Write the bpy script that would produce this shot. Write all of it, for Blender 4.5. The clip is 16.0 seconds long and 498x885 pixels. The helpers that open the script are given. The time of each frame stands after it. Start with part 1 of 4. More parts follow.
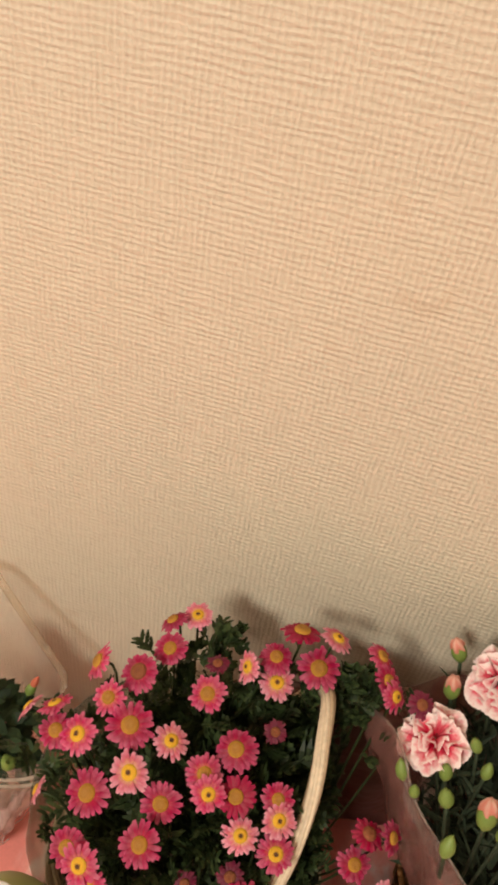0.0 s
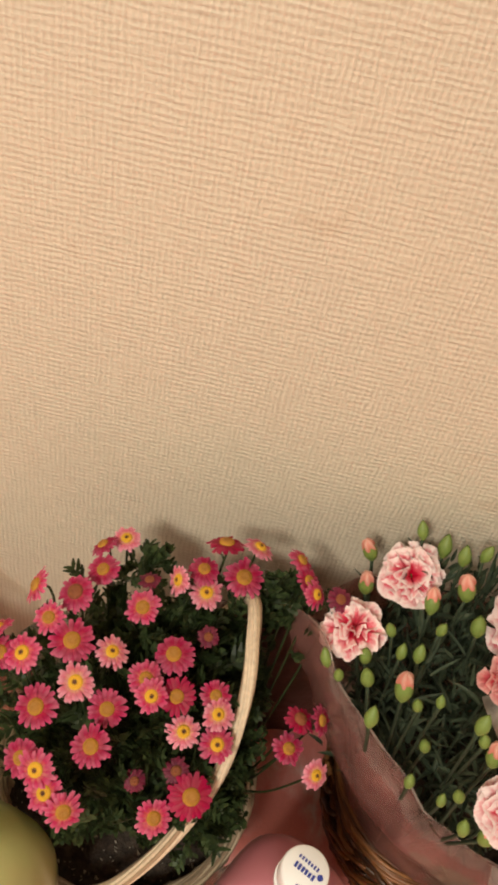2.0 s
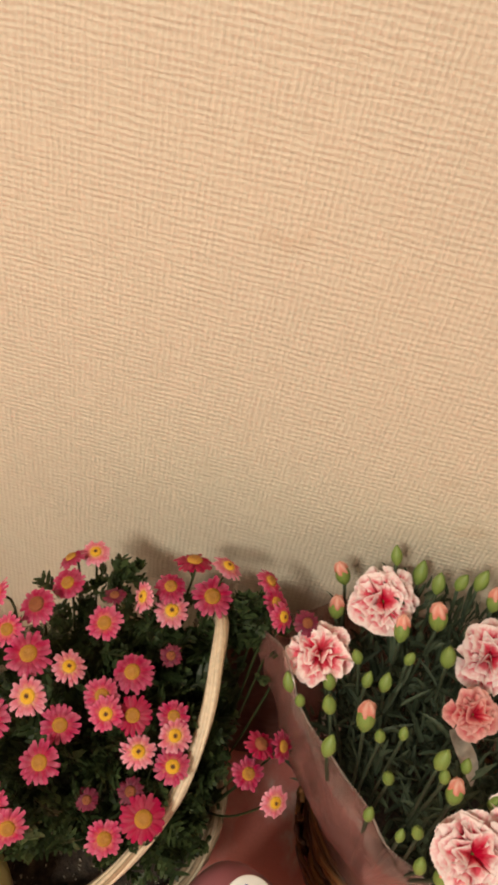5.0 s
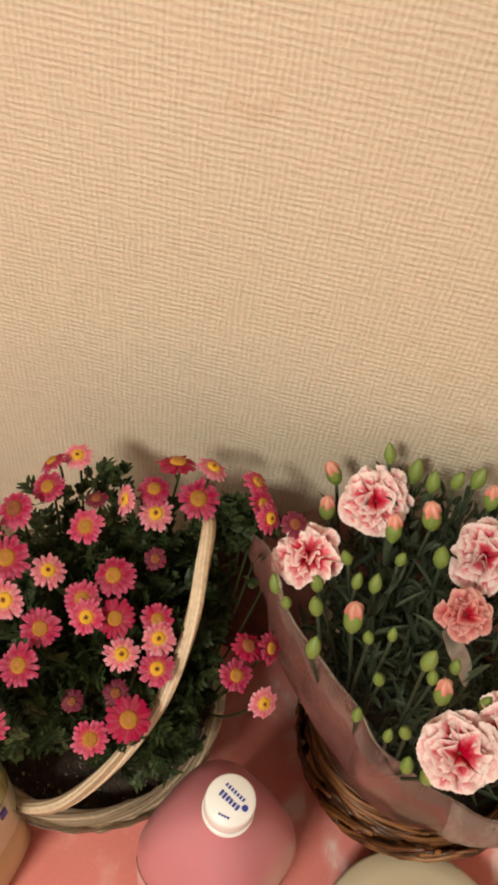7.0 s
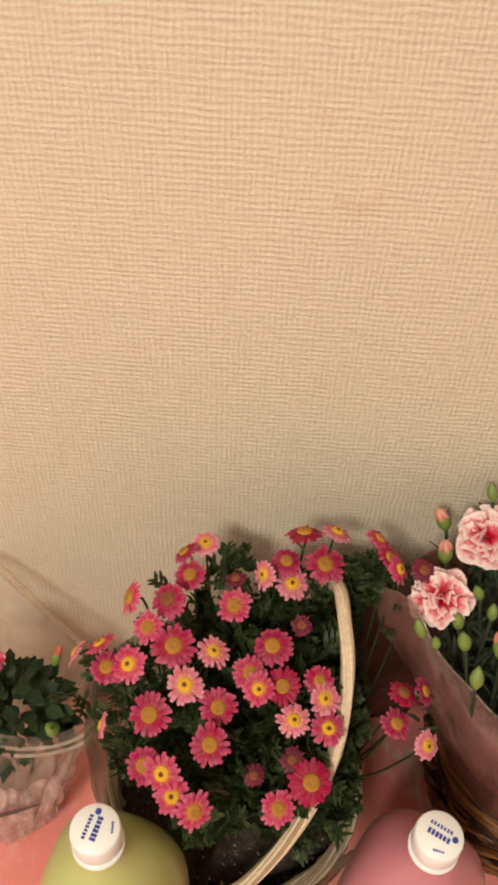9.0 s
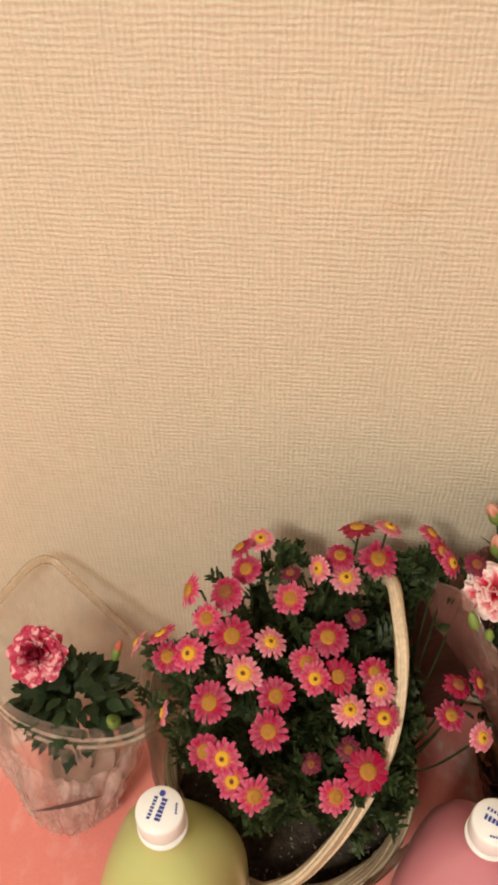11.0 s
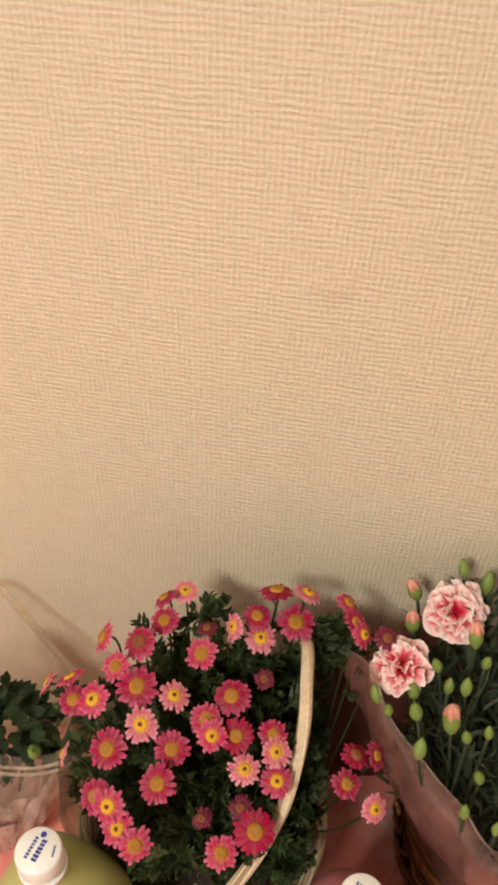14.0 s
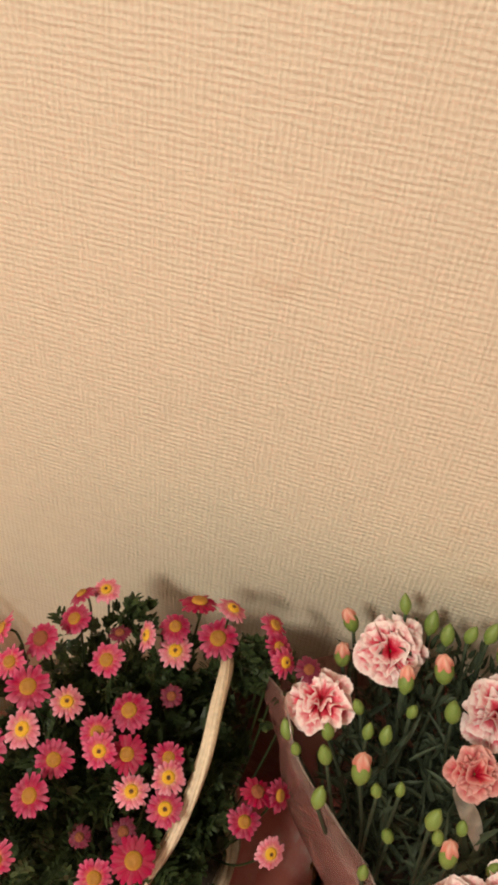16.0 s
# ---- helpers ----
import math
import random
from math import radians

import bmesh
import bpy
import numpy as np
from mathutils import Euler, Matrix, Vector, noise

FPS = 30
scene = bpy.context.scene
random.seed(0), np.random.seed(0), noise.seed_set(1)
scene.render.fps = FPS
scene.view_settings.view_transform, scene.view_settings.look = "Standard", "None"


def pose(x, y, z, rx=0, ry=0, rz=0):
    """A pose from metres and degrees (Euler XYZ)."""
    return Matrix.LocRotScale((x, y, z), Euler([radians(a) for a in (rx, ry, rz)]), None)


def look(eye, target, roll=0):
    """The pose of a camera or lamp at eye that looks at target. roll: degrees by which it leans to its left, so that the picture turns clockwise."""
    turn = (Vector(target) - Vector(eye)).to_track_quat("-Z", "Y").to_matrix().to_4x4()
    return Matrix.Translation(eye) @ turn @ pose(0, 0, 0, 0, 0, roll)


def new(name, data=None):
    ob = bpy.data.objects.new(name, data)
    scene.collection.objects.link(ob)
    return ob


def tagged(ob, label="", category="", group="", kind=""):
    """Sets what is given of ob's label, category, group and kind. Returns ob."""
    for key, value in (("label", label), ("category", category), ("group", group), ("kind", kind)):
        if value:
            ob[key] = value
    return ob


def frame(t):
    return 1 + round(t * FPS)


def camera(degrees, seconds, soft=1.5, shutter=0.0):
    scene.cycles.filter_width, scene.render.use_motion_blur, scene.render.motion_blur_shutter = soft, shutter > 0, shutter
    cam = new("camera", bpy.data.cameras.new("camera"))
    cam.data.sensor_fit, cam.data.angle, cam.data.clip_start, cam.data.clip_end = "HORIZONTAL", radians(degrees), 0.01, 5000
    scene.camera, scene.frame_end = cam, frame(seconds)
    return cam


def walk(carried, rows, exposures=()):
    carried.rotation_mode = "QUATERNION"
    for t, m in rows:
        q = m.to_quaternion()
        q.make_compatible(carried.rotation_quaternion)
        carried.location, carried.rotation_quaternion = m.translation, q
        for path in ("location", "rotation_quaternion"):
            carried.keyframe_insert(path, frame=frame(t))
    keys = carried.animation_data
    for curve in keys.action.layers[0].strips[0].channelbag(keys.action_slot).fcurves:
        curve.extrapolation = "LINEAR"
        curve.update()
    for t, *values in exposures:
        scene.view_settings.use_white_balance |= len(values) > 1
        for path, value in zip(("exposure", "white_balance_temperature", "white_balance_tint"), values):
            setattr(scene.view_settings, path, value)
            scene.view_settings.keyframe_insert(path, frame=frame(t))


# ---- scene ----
cam = camera(33.3, 16.0, soft=3.5)
METRES, EYE, TILT, LEAN, TURN = 0.88, 0.78, -45.1, -6.1, 17.3
ROWS = [
    (0.0, 0.0, 0.0, 0.0, 0.0, 0.0, -0.0),
    (0.5, -0.04, -0.0006, 0.0048, -0.97, 0.35, 4.09),
    (1.0, -0.0551, -0.0325, 0.0115, -4.22, 0.12, 6.44),
    (1.5, -0.0401, -0.0383, -0.022, -7.12, -0.97, 7.15),
    (2.0, -0.0176, -0.0356, -0.0299, -7.17, -2.67, 3.61),
    (2.5, 0.0091, -0.0237, -0.0242, -5.91, -3.78, 0.15),
    (3.0, 0.0312, -0.0207, -0.016, -5.72, -3.82, 1.78),
    (5.5, 0.0343, -0.0337, -0.0339, -3.84, -0.98, 1.76),
    (6.0, 0.0607, -0.0247, -0.035, -1.88, -0.96, -0.05),
    (6.5, 0.0764, -0.0029, -0.0502, -1.46, -2.09, -1.15),
    (7.0, 0.0709, -0.0048, -0.0457, -2.36, -7.42, 3.1),
    (7.5, 0.0052, -0.052, -0.0293, -5.55, -3.85, 10.73),
    (8.0, -0.0693, -0.0438, -0.0329, -7.71, -2.57, 12.65),
    (10.5, -0.0411, -0.0577, -0.0602, -3.31, 0.01, 11.7),
    (11.0, -0.0702, -0.0641, -0.0541, -3.24, 0.35, 12.81),
    (11.5, -0.1091, -0.0473, -0.0377, -3.06, 1.34, 13.44),
    (12.0, -0.1086, -0.0368, -0.0369, -4.4, 0.93, 15.77),
    (12.5, -0.1154, -0.0372, -0.03, -5.34, 0.12, 15.52),
    (13.0, -0.108, -0.0267, -0.0216, -3.77, -0.51, 11.45),
    (13.5, -0.0583, -0.0491, -0.02, -1.95, 0.16, 8.88),
    (14.0, 0.0132, -0.0921, -0.0347, -1.28, 1.91, 7.53),
    (14.5, 0.0715, -0.0725, -0.0417, -1.4, 2.93, 6.3),
    (15.0, 0.056, -0.046, -0.0207, -0.78, 2.49, 6.64),
    (15.5, 0.0598, -0.0095, -0.0239, -0.24, 0.68, 4.71),
    (16.0, 0.0968, -0.0379, -0.0338, 1.69, 1.71, 0.72),
]
walk(cam, [(t, pose(0, 0, EYE, TILT, LEAN, TURN) @ pose(METRES * x, METRES * y, METRES * z, 90 + pitch, roll, yaw)) for t, x, y, z, yaw, pitch, roll in ROWS])

# ---- light ----
world = bpy.data.worlds.new("world")
scene.world = world
world.use_nodes = True
world.node_tree.nodes["Background"].inputs[0].default_value = (0.02, 0.018, 0.015, 1)
world.node_tree.nodes["Background"].inputs[1].default_value = 1.0
lamp_data = bpy.data.lights.new("ceiling_lamp_light", "AREA")
LAMP_X, LAMP_Y = -0.50, -1.26
lamp_data.shape, lamp_data.size, lamp_data.energy, lamp_data.color = "DISK", 0.48, 48.5, (0.985, 0.94, 0.795)
new("ceiling_lamp_light", lamp_data).matrix_world = look((LAMP_X, LAMP_Y, 1.885), (LAMP_X, LAMP_Y, 0.0))


# ---- material helpers ----
class Nodes:
    def __init__(self, name):
        self.mat = bpy.data.materials.new(name)
        self.mat.use_nodes = True
        self.tree = self.mat.node_tree
        self.bsdf = self.tree.nodes["Principled BSDF"]
        self.out = self.tree.nodes["Material Output"]

    def add(self, kind, **sets):
        node = self.tree.nodes.new(kind)
        for key, value in sets.items():
            node.inputs[key.replace("_", " ")].default_value = value
        return node

    def link(self, a, b):
        self.tree.links.new(a, b)

    def coords(self, scale=(1, 1, 1)):
        tc, mp = self.add("ShaderNodeTexCoord"), self.add("ShaderNodeMapping", Scale=scale)
        self.link(tc.outputs["Object"], mp.inputs["Vector"])
        return mp.outputs[0]

    def noise(self, scale, detail=3.0, stretch=(1, 1, 1), rough=0.55):
        n = self.add("ShaderNodeTexNoise", Scale=scale, Detail=detail, Roughness=rough)
        self.link(self.coords(stretch), n.inputs["Vector"])
        return n.outputs["Fac"]

    def ramp(self, fac, *stops):
        r = self.add("ShaderNodeValToRGB")
        e = r.color_ramp.elements
        while len(e) < len(stops):
            e.new(0.5)
        for el, (pos, col) in zip(e, stops):
            el.position, el.color = pos, (*col, 1)
        self.link(fac, r.inputs[0])
        return r.outputs[0]

    def mix(self, fac, a, b, blend="MIX"):
        m = self.tree.nodes.new("ShaderNodeMix")
        m.data_type, m.blend_type = "RGBA", blend
        for value, sock in ((fac, m.inputs[0]), (a, m.inputs[6]), (b, m.inputs[7])):
            if isinstance(value, (int, float)):
                sock.default_value = value
            elif isinstance(value, tuple):
                sock.default_value = (*value, 1)
            else:
                self.link(value, sock)
        return m.outputs[2]

    def calc(self, op, a, b):
        m = self.tree.nodes.new("ShaderNodeMath")
        m.operation = op
        for value, sock in ((a, m.inputs[0]), (b, m.inputs[1])):
            if isinstance(value, (int, float)):
                sock.default_value = value
            else:
                self.link(value, sock)
        return m.outputs[0]

    def bump(self, height, strength, distance):
        b = self.add("ShaderNodeBump", Strength=strength, Distance=distance)
        self.link(height, b.inputs["Height"])
        self.link(b.outputs[0], self.bsdf.inputs["Normal"])

    def finish(self, color=None, rough=0.6, **more):
        if color is not None:
            if isinstance(color, tuple):
                self.bsdf.inputs["Base Color"].default_value = (*color, 1)
            else:
                self.link(color, self.bsdf.inputs["Base Color"])
        self.bsdf.inputs["Roughness"].default_value = rough
        for key, value in more.items():
            self.bsdf.inputs[key.replace("_", " ")].default_value = value
        return self.mat

    def thin(self, color, share):
        """Lets a share of the light through a thin leaf or petal."""
        glow = self.add("ShaderNodeBsdfTranslucent")
        self.link(color, glow.inputs["Color"])
        blend = self.add("ShaderNodeMixShader", Fac=share)
        self.link(self.bsdf.outputs[0], blend.inputs[1])
        self.link(glow.outputs[0], blend.inputs[2])
        self.link(blend.outputs[0], self.out.inputs[0])


def wallpaper_material():
    n = Nodes("woven_wallpaper")
    rows = n.add("ShaderNodeTexWave", Scale=78.0, Distortion=3.8, Detail=3.0)
    rows.inputs["Detail Scale"].default_value = 1.4
    rows.bands_direction = "Z"
    n.link(n.coords((0.4, 1, 1)), rows.inputs["Vector"])
    cols = n.add("ShaderNodeTexWave", Scale=84.0, Distortion=3.8, Detail=3.0)
    cols.inputs["Detail Scale"].default_value = 1.4
    cols.bands_direction = "X"
    n.link(n.coords((1, 1, 0.4)), cols.inputs["Vector"])
    thread = n.noise(1.0, 3.0, (90, 90, 560), 0.6)
    thread2 = n.noise(1.0, 3.0, (520, 520, 80), 0.6)
    patch = n.noise(38.0, 3.0)
    patch2 = n.noise(30.0, 3.0, (1.3, 1, 0.8))
    weft = n.calc("ADD", n.calc("MULTIPLY", rows.outputs["Fac"], n.calc("MULTIPLY", patch2, 1.25)), n.calc("MULTIPLY", thread, 1.5))
    warp = n.calc("ADD", n.calc("MULTIPLY", cols.outputs["Fac"], n.calc("MULTIPLY", patch, 1.1)), n.calc("MULTIPLY", thread2, 0.9))
    height = n.calc("ADD", weft, warp)
    n.bump(height, 0.47, 0.0011)
    # Groove shade of the weave is put into the colour: low threads darker.
    tone = n.ramp(n.calc("MULTIPLY", height, 0.42), (0.35, (0.62, 0.530, 0.405)), (0.62, (0.69, 0.600, 0.468)), (0.85, (0.745, 0.660, 0.525)))
    spots = n.ramp(n.noise(31.0, 1.0), (0.71, (0, 0, 0)), (0.80, (0.3, 0.3, 0.3)))
    blotch = n.ramp(n.noise(5.0, 3.0), (0.3, (0.96, 0.955, 0.955)), (0.7, (1.0, 0.985, 0.97)))
    tone = n.mix(1.0, tone, blotch, "MULTIPLY")
    tone = n.mix(spots, tone, (0.60, 0.44, 0.30))
    return n.finish(tone, 0.5, Specular_IOR_Level=0.4)


def cloth_material():
    n = Nodes("pink_tablecloth")
    marks = n.ramp(n.noise(26.0, 4.0, (1, 0.6, 1)), (0.50, (0.82, 0.27, 0.235)), (0.60, (0.85, 0.36, 0.32)), (0.66, (0.90, 0.60, 0.56)))
    fine = n.ramp(n.noise(420.0, 2.0), (0.3, (0.93, 0.93, 0.93)), (0.7, (1, 1, 1)))
    n.bump(n.noise(14.0, 3.0), 0.35, 0.006)
    return n.finish(n.mix(1.0, marks, fine, "MULTIPLY"), 0.42, Specular_IOR_Level=0.4)


def plain_material(name, color, rough=0.6, vary=0.12, scale=40.0, bump=0.0, **more):
    n = Nodes(name)
    dark = tuple(c * (1 - vary) for c in color)
    light = tuple(min(1, c * (1 + vary)) for c in color)
    fac = n.noise(scale, 4.0)
    if bump:
        n.bump(n.noise(scale * 3, 3.0), 0.5, bump)
    return n.finish(n.ramp(fac, (0.3, dark), (0.7, light)), rough, **more)


def leaf_material(name, dark, mid, light, rough=0.45):
    n = Nodes(name)
    geo = n.add("ShaderNodeNewGeometry")
    col = n.ramp(geo.outputs["Random Per Island"], (0.0, dark), (0.55, mid), (1.0, light))
    speck = n.ramp(n.noise(220.0, 3.0), (0.3, (0.75, 0.75, 0.75)), (0.7, (1.1, 1.1, 1.1)))
    tone = n.mix(1.0, col, speck, "MULTIPLY")
    n.thin(tone, 0.25)
    return n.finish(tone, rough, Specular_IOR_Level=0.3)


def petal_material(name, base, mid, tip, streak=0.25, rough=0.55, rise=0.5, full=0.95):
    """Pigment from the petal's base to its tip, with fine streaks."""
    n = Nodes(name)
    at = n.tree.nodes.new("ShaderNodeAttribute")
    at.attribute_name = "reach"
    info = n.add("ShaderNodeObjectInfo")
    wobble = n.calc("ADD", at.outputs["Fac"], n.calc("MULTIPLY", n.calc("SUBTRACT", n.noise(7.0, 3.0), 0.5), streak))
    col = n.ramp(wobble, (0.05, base), (rise, mid), (full, tip))
    shift = n.add("ShaderNodeHueSaturation")
    n.link(col, shift.inputs["Color"])
    n.link(n.calc("ADD", 0.88, n.calc("MULTIPLY", info.outputs["Random"], 0.24)), shift.inputs["Value"])
    geo = n.add("ShaderNodeNewGeometry")
    n.link(n.calc("ADD", 0.92, n.calc("MULTIPLY", geo.outputs["Random Per Island"], 0.14)), shift.inputs["Saturation"])
    n.thin(shift.outputs[0], 0.14)
    return n.finish(shift.outputs[0], rough, Specular_IOR_Level=0.25)


def disc_material(name, centre, ring, edge):
    n = Nodes(name)
    at = n.tree.nodes.new("ShaderNodeAttribute")
    at.attribute_name = "reach"
    n.bump(n.noise(26.0, 2.0), 0.7, 0.0007)
    wobble = n.calc("ADD", at.outputs["Fac"], n.calc("MULTIPLY", n.calc("SUBTRACT", n.noise(22.0, 3.0), 0.5), 0.55))
    return n.finish(n.ramp(wobble, (0.16, centre), (0.27, ring), (0.95, edge)), 0.75)


def film_material(name, tint, haze, haze_color, rough=0.12, crinkle=60.0, depth=0.004, gloss_least=0.06):
    """Thin clear plastic: lets most light through, with a little haze, and gloss on its creases."""
    n = Nodes(name)
    bump = n.add("ShaderNodeBump", Strength=0.8, Distance=depth)
    n.link(n.calc("ADD", n.noise(crinkle, 3.0), n.noise(crinkle * 0.35, 1.0, (1, 1, 0.5))), bump.inputs["Height"])
    n.finish(haze_color, 0.6, Specular_IOR_Level=0.1)
    clear = n.add("ShaderNodeBsdfTransparent")
    clear.inputs[0].default_value = (*tint, 1)
    mix = n.add("ShaderNodeMixShader")
    wear = n.ramp(n.noise(crinkle * 0.9, 4.0, (1, 1, 0.45)), (0.36, (haze * 0.45,) * 3), (0.66, (min(1, haze * 1.6),) * 3))
    n.link(wear, mix.inputs[0])
    n.link(clear.outputs[0], mix.inputs[1])
    through_haze = n.add("ShaderNodeBsdfTranslucent")
    through_haze.inputs[0].default_value = (*haze_color, 1)
    veil = n.add("ShaderNodeMixShader")
    veil.inputs[0].default_value = 0.5
    n.link(n.bsdf.outputs[0], veil.inputs[1])
    n.link(through_haze.outputs[0], veil.inputs[2])
    n.link(veil.outputs[0], mix.inputs[2])
    gloss = n.add("ShaderNodeBsdfGlossy", Roughness=rough)
    n.link(bump.outputs[0], gloss.inputs["Normal"])
    weight = n.add("ShaderNodeLayerWeight", Blend=0.5)
    top = n.add("ShaderNodeMixShader")
    n.link(n.calc("ADD", n.calc("MULTIPLY", n.calc("POWER", weight.outputs["Facing"], 4.0), 0.24), gloss_least), top.inputs[0])
    n.link(mix.outputs[0], top.inputs[1])
    n.link(gloss.outputs[0], top.inputs[2])
    n.link(top.outputs[0], n.out.inputs[0])
    return n.mat


def strand_material(name, stops, rough=0.6, single=False):
    n = Nodes(name)
    geo = n.add("ShaderNodeObjectInfo" if single else "ShaderNodeNewGeometry")
    col = n.ramp(geo.outputs["Random" if single else "Random Per Island"], *stops)
    grain = n.ramp(n.noise(1.0, 3.0, (300, 300, 300)), (0.3, (0.82, 0.82, 0.82)), (0.7, (1.06, 1.06, 1.06)))
    n.bump(n.noise(350.0, 2.0), 0.4, 0.001)
    return n.finish(n.mix(1.0, col, grain, "MULTIPLY"), rough)


WALLPAPER = wallpaper_material()
CLOTH = cloth_material()
PLASTER = plain_material("white_plaster", (0.86, 0.82, 0.77), 0.8)
WOOD = plain_material("brown_wood", (0.48, 0.34, 0.22), 0.5, 0.3, 12.0)
WHITE_PLASTIC = plain_material("white_cap_plastic", (0.85, 0.86, 0.86), 0.32, 0.03)
BLUE_INK = plain_material("blue_ink", (0.03, 0.05, 0.30), 0.5, 0.1)
SOIL = plain_material("dark_soil", (0.048, 0.033, 0.024), 0.95, 0.6, 160.0, 0.004)
DAISY_GREEN = leaf_material("daisy_leaf", (0.026, 0.040, 0.014), (0.042, 0.064, 0.022), (0.075, 0.108, 0.038), 0.5)
PINK_GREEN = leaf_material("carnation_leaf", (0.040, 0.058, 0.034), (0.062, 0.086, 0.050), (0.105, 0.138, 0.082), 0.6)
ROSE_GREEN = leaf_material("rose_leaf", (0.014, 0.028, 0.010), (0.024, 0.045, 0.016), (0.042, 0.072, 0.025), 0.6)
BUD_GREEN = plain_material("bud_green", (0.18, 0.255, 0.055), 0.5, 0.3, 160.0)
PETALS = {
    "deep": petal_material("deep_pink_petal", (0.50, 0.05, 0.08), (0.33, 0.010, 0.055), (0.53, 0.075, 0.165), 0.5),
    "mid": petal_material("pink_petal", (0.66, 0.17, 0.10), (0.47, 0.022, 0.09), (0.62, 0.12, 0.22), 0.5),
    "light": petal_material("pale_pink_petal", (0.76, 0.42, 0.20), (0.62, 0.13, 0.19), (0.75, 0.30, 0.38), 0.5),
    "dark": petal_material("magenta_petal", (0.34, 0.010, 0.04), (0.32, 0.007, 0.042), (0.38, 0.016, 0.07)),
    "bud": petal_material("faded_magenta_petal", (0.17, 0.025, 0.045), (0.16, 0.015, 0.04), (0.21, 0.03, 0.06)),
}
DISCS = {
    "fresh": disc_material("yellow_disc", (0.09, 0.028, 0.01), (0.72, 0.36, 0.015), (0.76, 0.44, 0.035)),
    "ripe": disc_material("ochre_disc", (0.38, 0.17, 0.028), (0.35, 0.145, 0.018), (0.55, 0.27, 0.028)),
    "old": disc_material("brown_disc", (0.22, 0.06, 0.02), (0.24, 0.07, 0.02), (0.29, 0.085, 0.035)),
}
CARNATION = petal_material("carnation_petal", (0.58, 0.008, 0.045), (0.74, 0.13, 0.18), (0.92, 0.76, 0.74), 0.9, rise=0.48, full=0.90)
CARNATION_CORAL = petal_material("coral_carnation_petal", (0.46, 0.014, 0.04), (0.62, 0.075, 0.095), (0.80, 0.42, 0.38), 0.5)
BUD_TIP = petal_material("peach_bud_petal", (0.68, 0.22, 0.13), (0.76, 0.28, 0.22), (0.82, 0.46, 0.36), 0.6)
STRAW = strand_material("pale_willow", ((0.0, (0.34, 0.225, 0.13)), (0.5, (0.60, 0.445, 0.29)), (1.0, (0.76, 0.61, 0.44))))
DARK_WILLOW = strand_material("darker_willow", ((0.0, (0.14, 0.09, 0.055)), (0.5, (0.36, 0.265, 0.17)), (1.0, (0.66, 0.54, 0.39))))
BARK = strand_material("brown_bamboo", ((0.0, (0.035, 0.014, 0.006)), (0.5, (0.15, 0.058, 0.017)), (1.0, (0.30, 0.13, 0.04))), 0.4)
BARK_SPLINT = strand_material("brown_bamboo_splint", ((0.0, (0.03, 0.012, 0.005)), (0.5, (0.15, 0.055, 0.016)), (1.0, (0.32, 0.14, 0.042))), 0.38, True)
BAG_FILM = film_material("clear_bag_film", (0.992, 0.985, 0.975), 0.18, (0.95, 0.90, 0.83), 0.13, 42.0, 0.0095)
BAG_MILK = film_material("milky_bag_film", (0.97, 0.93, 0.91), 0.40, (0.94, 0.76, 0.73), 0.16, 70.0, 0.011, 0.18)
# Dark colour of the strip that stands for shade between the bag's folds.
SLIT_SHADE = plain_material("dark_taupe_shade", (0.05, 0.034, 0.03), 0.4, 0.2)
PERLITE = plain_material("pale_perlite", (0.42, 0.36, 0.28), 0.9, 0.3, 200.0)
BAG_BAND = film_material("white_bag_stripe", (0.97, 0.94, 0.90), 0.66, (0.92, 0.83, 0.72), 0.3, 60.0, 0.0004)
# Pale film for the ridges that imitate glints on the bag.
BAG_GLINT = film_material("bag_glint_film", (0.97, 0.95, 0.93), 0.34, (0.95, 0.86, 0.83), 0.2, 90.0, 0.0006)
BAG_HEM = film_material("hazy_bag_hem", (0.96, 0.92, 0.86), 0.10, (0.90, 0.80, 0.67), 0.3, 60.0, 0.0004)
CELLOPHANE = film_material("cellophane", (0.93, 0.89, 0.87), 0.30, (0.58, 0.28, 0.25), 0.14, 30.0, 0.005, 0.09)
FILM_FOLD = film_material("folded_cellophane", (0.93, 0.92, 0.90), 0.34, (0.66, 0.60, 0.54), 0.14, 50.0, 0.0016)
LINER_FILM = film_material("grey_liner_film", (0.80, 0.80, 0.74), 0.26, (0.34, 0.33, 0.28), 0.2, 30.0, 0.0012)


def rose_material():
    n = Nodes("striped_rose_petal")
    stripes = n.ramp(n.noise(1.0, 2.0, (4.2, 4.2, 2.0), 0.55), (0.47, (0.44, 0.012, 0.06)), (0.55, (0.60, 0.08, 0.15)), (0.63, (0.80, 0.40, 0.42)))
    return n.finish(stripes, 0.5)


ROSE = rose_material()


def liquid_material(name, color):
    n = Nodes(name)
    col = n.ramp(n.noise(9.0, 2.0), (0.3, tuple(c * 0.92 for c in color)), (0.7, color))
    return n.finish(col, 0.34, Specular_IOR_Level=0.45, Coat_Weight=0.35, Coat_Roughness=0.12)


GREEN_DRINK = liquid_material("green_milky_drink", (0.47, 0.50, 0.19))
PINK_DRINK = liquid_material("pink_milky_drink", (0.52, 0.195, 0.235))


GREEN_LABEL = plain_material("pale_green_label", (0.62, 0.64, 0.42), 0.35, 0.06)
PINK_LABEL = plain_material("pale_pink_label", (0.72, 0.46, 0.46), 0.35, 0.06)


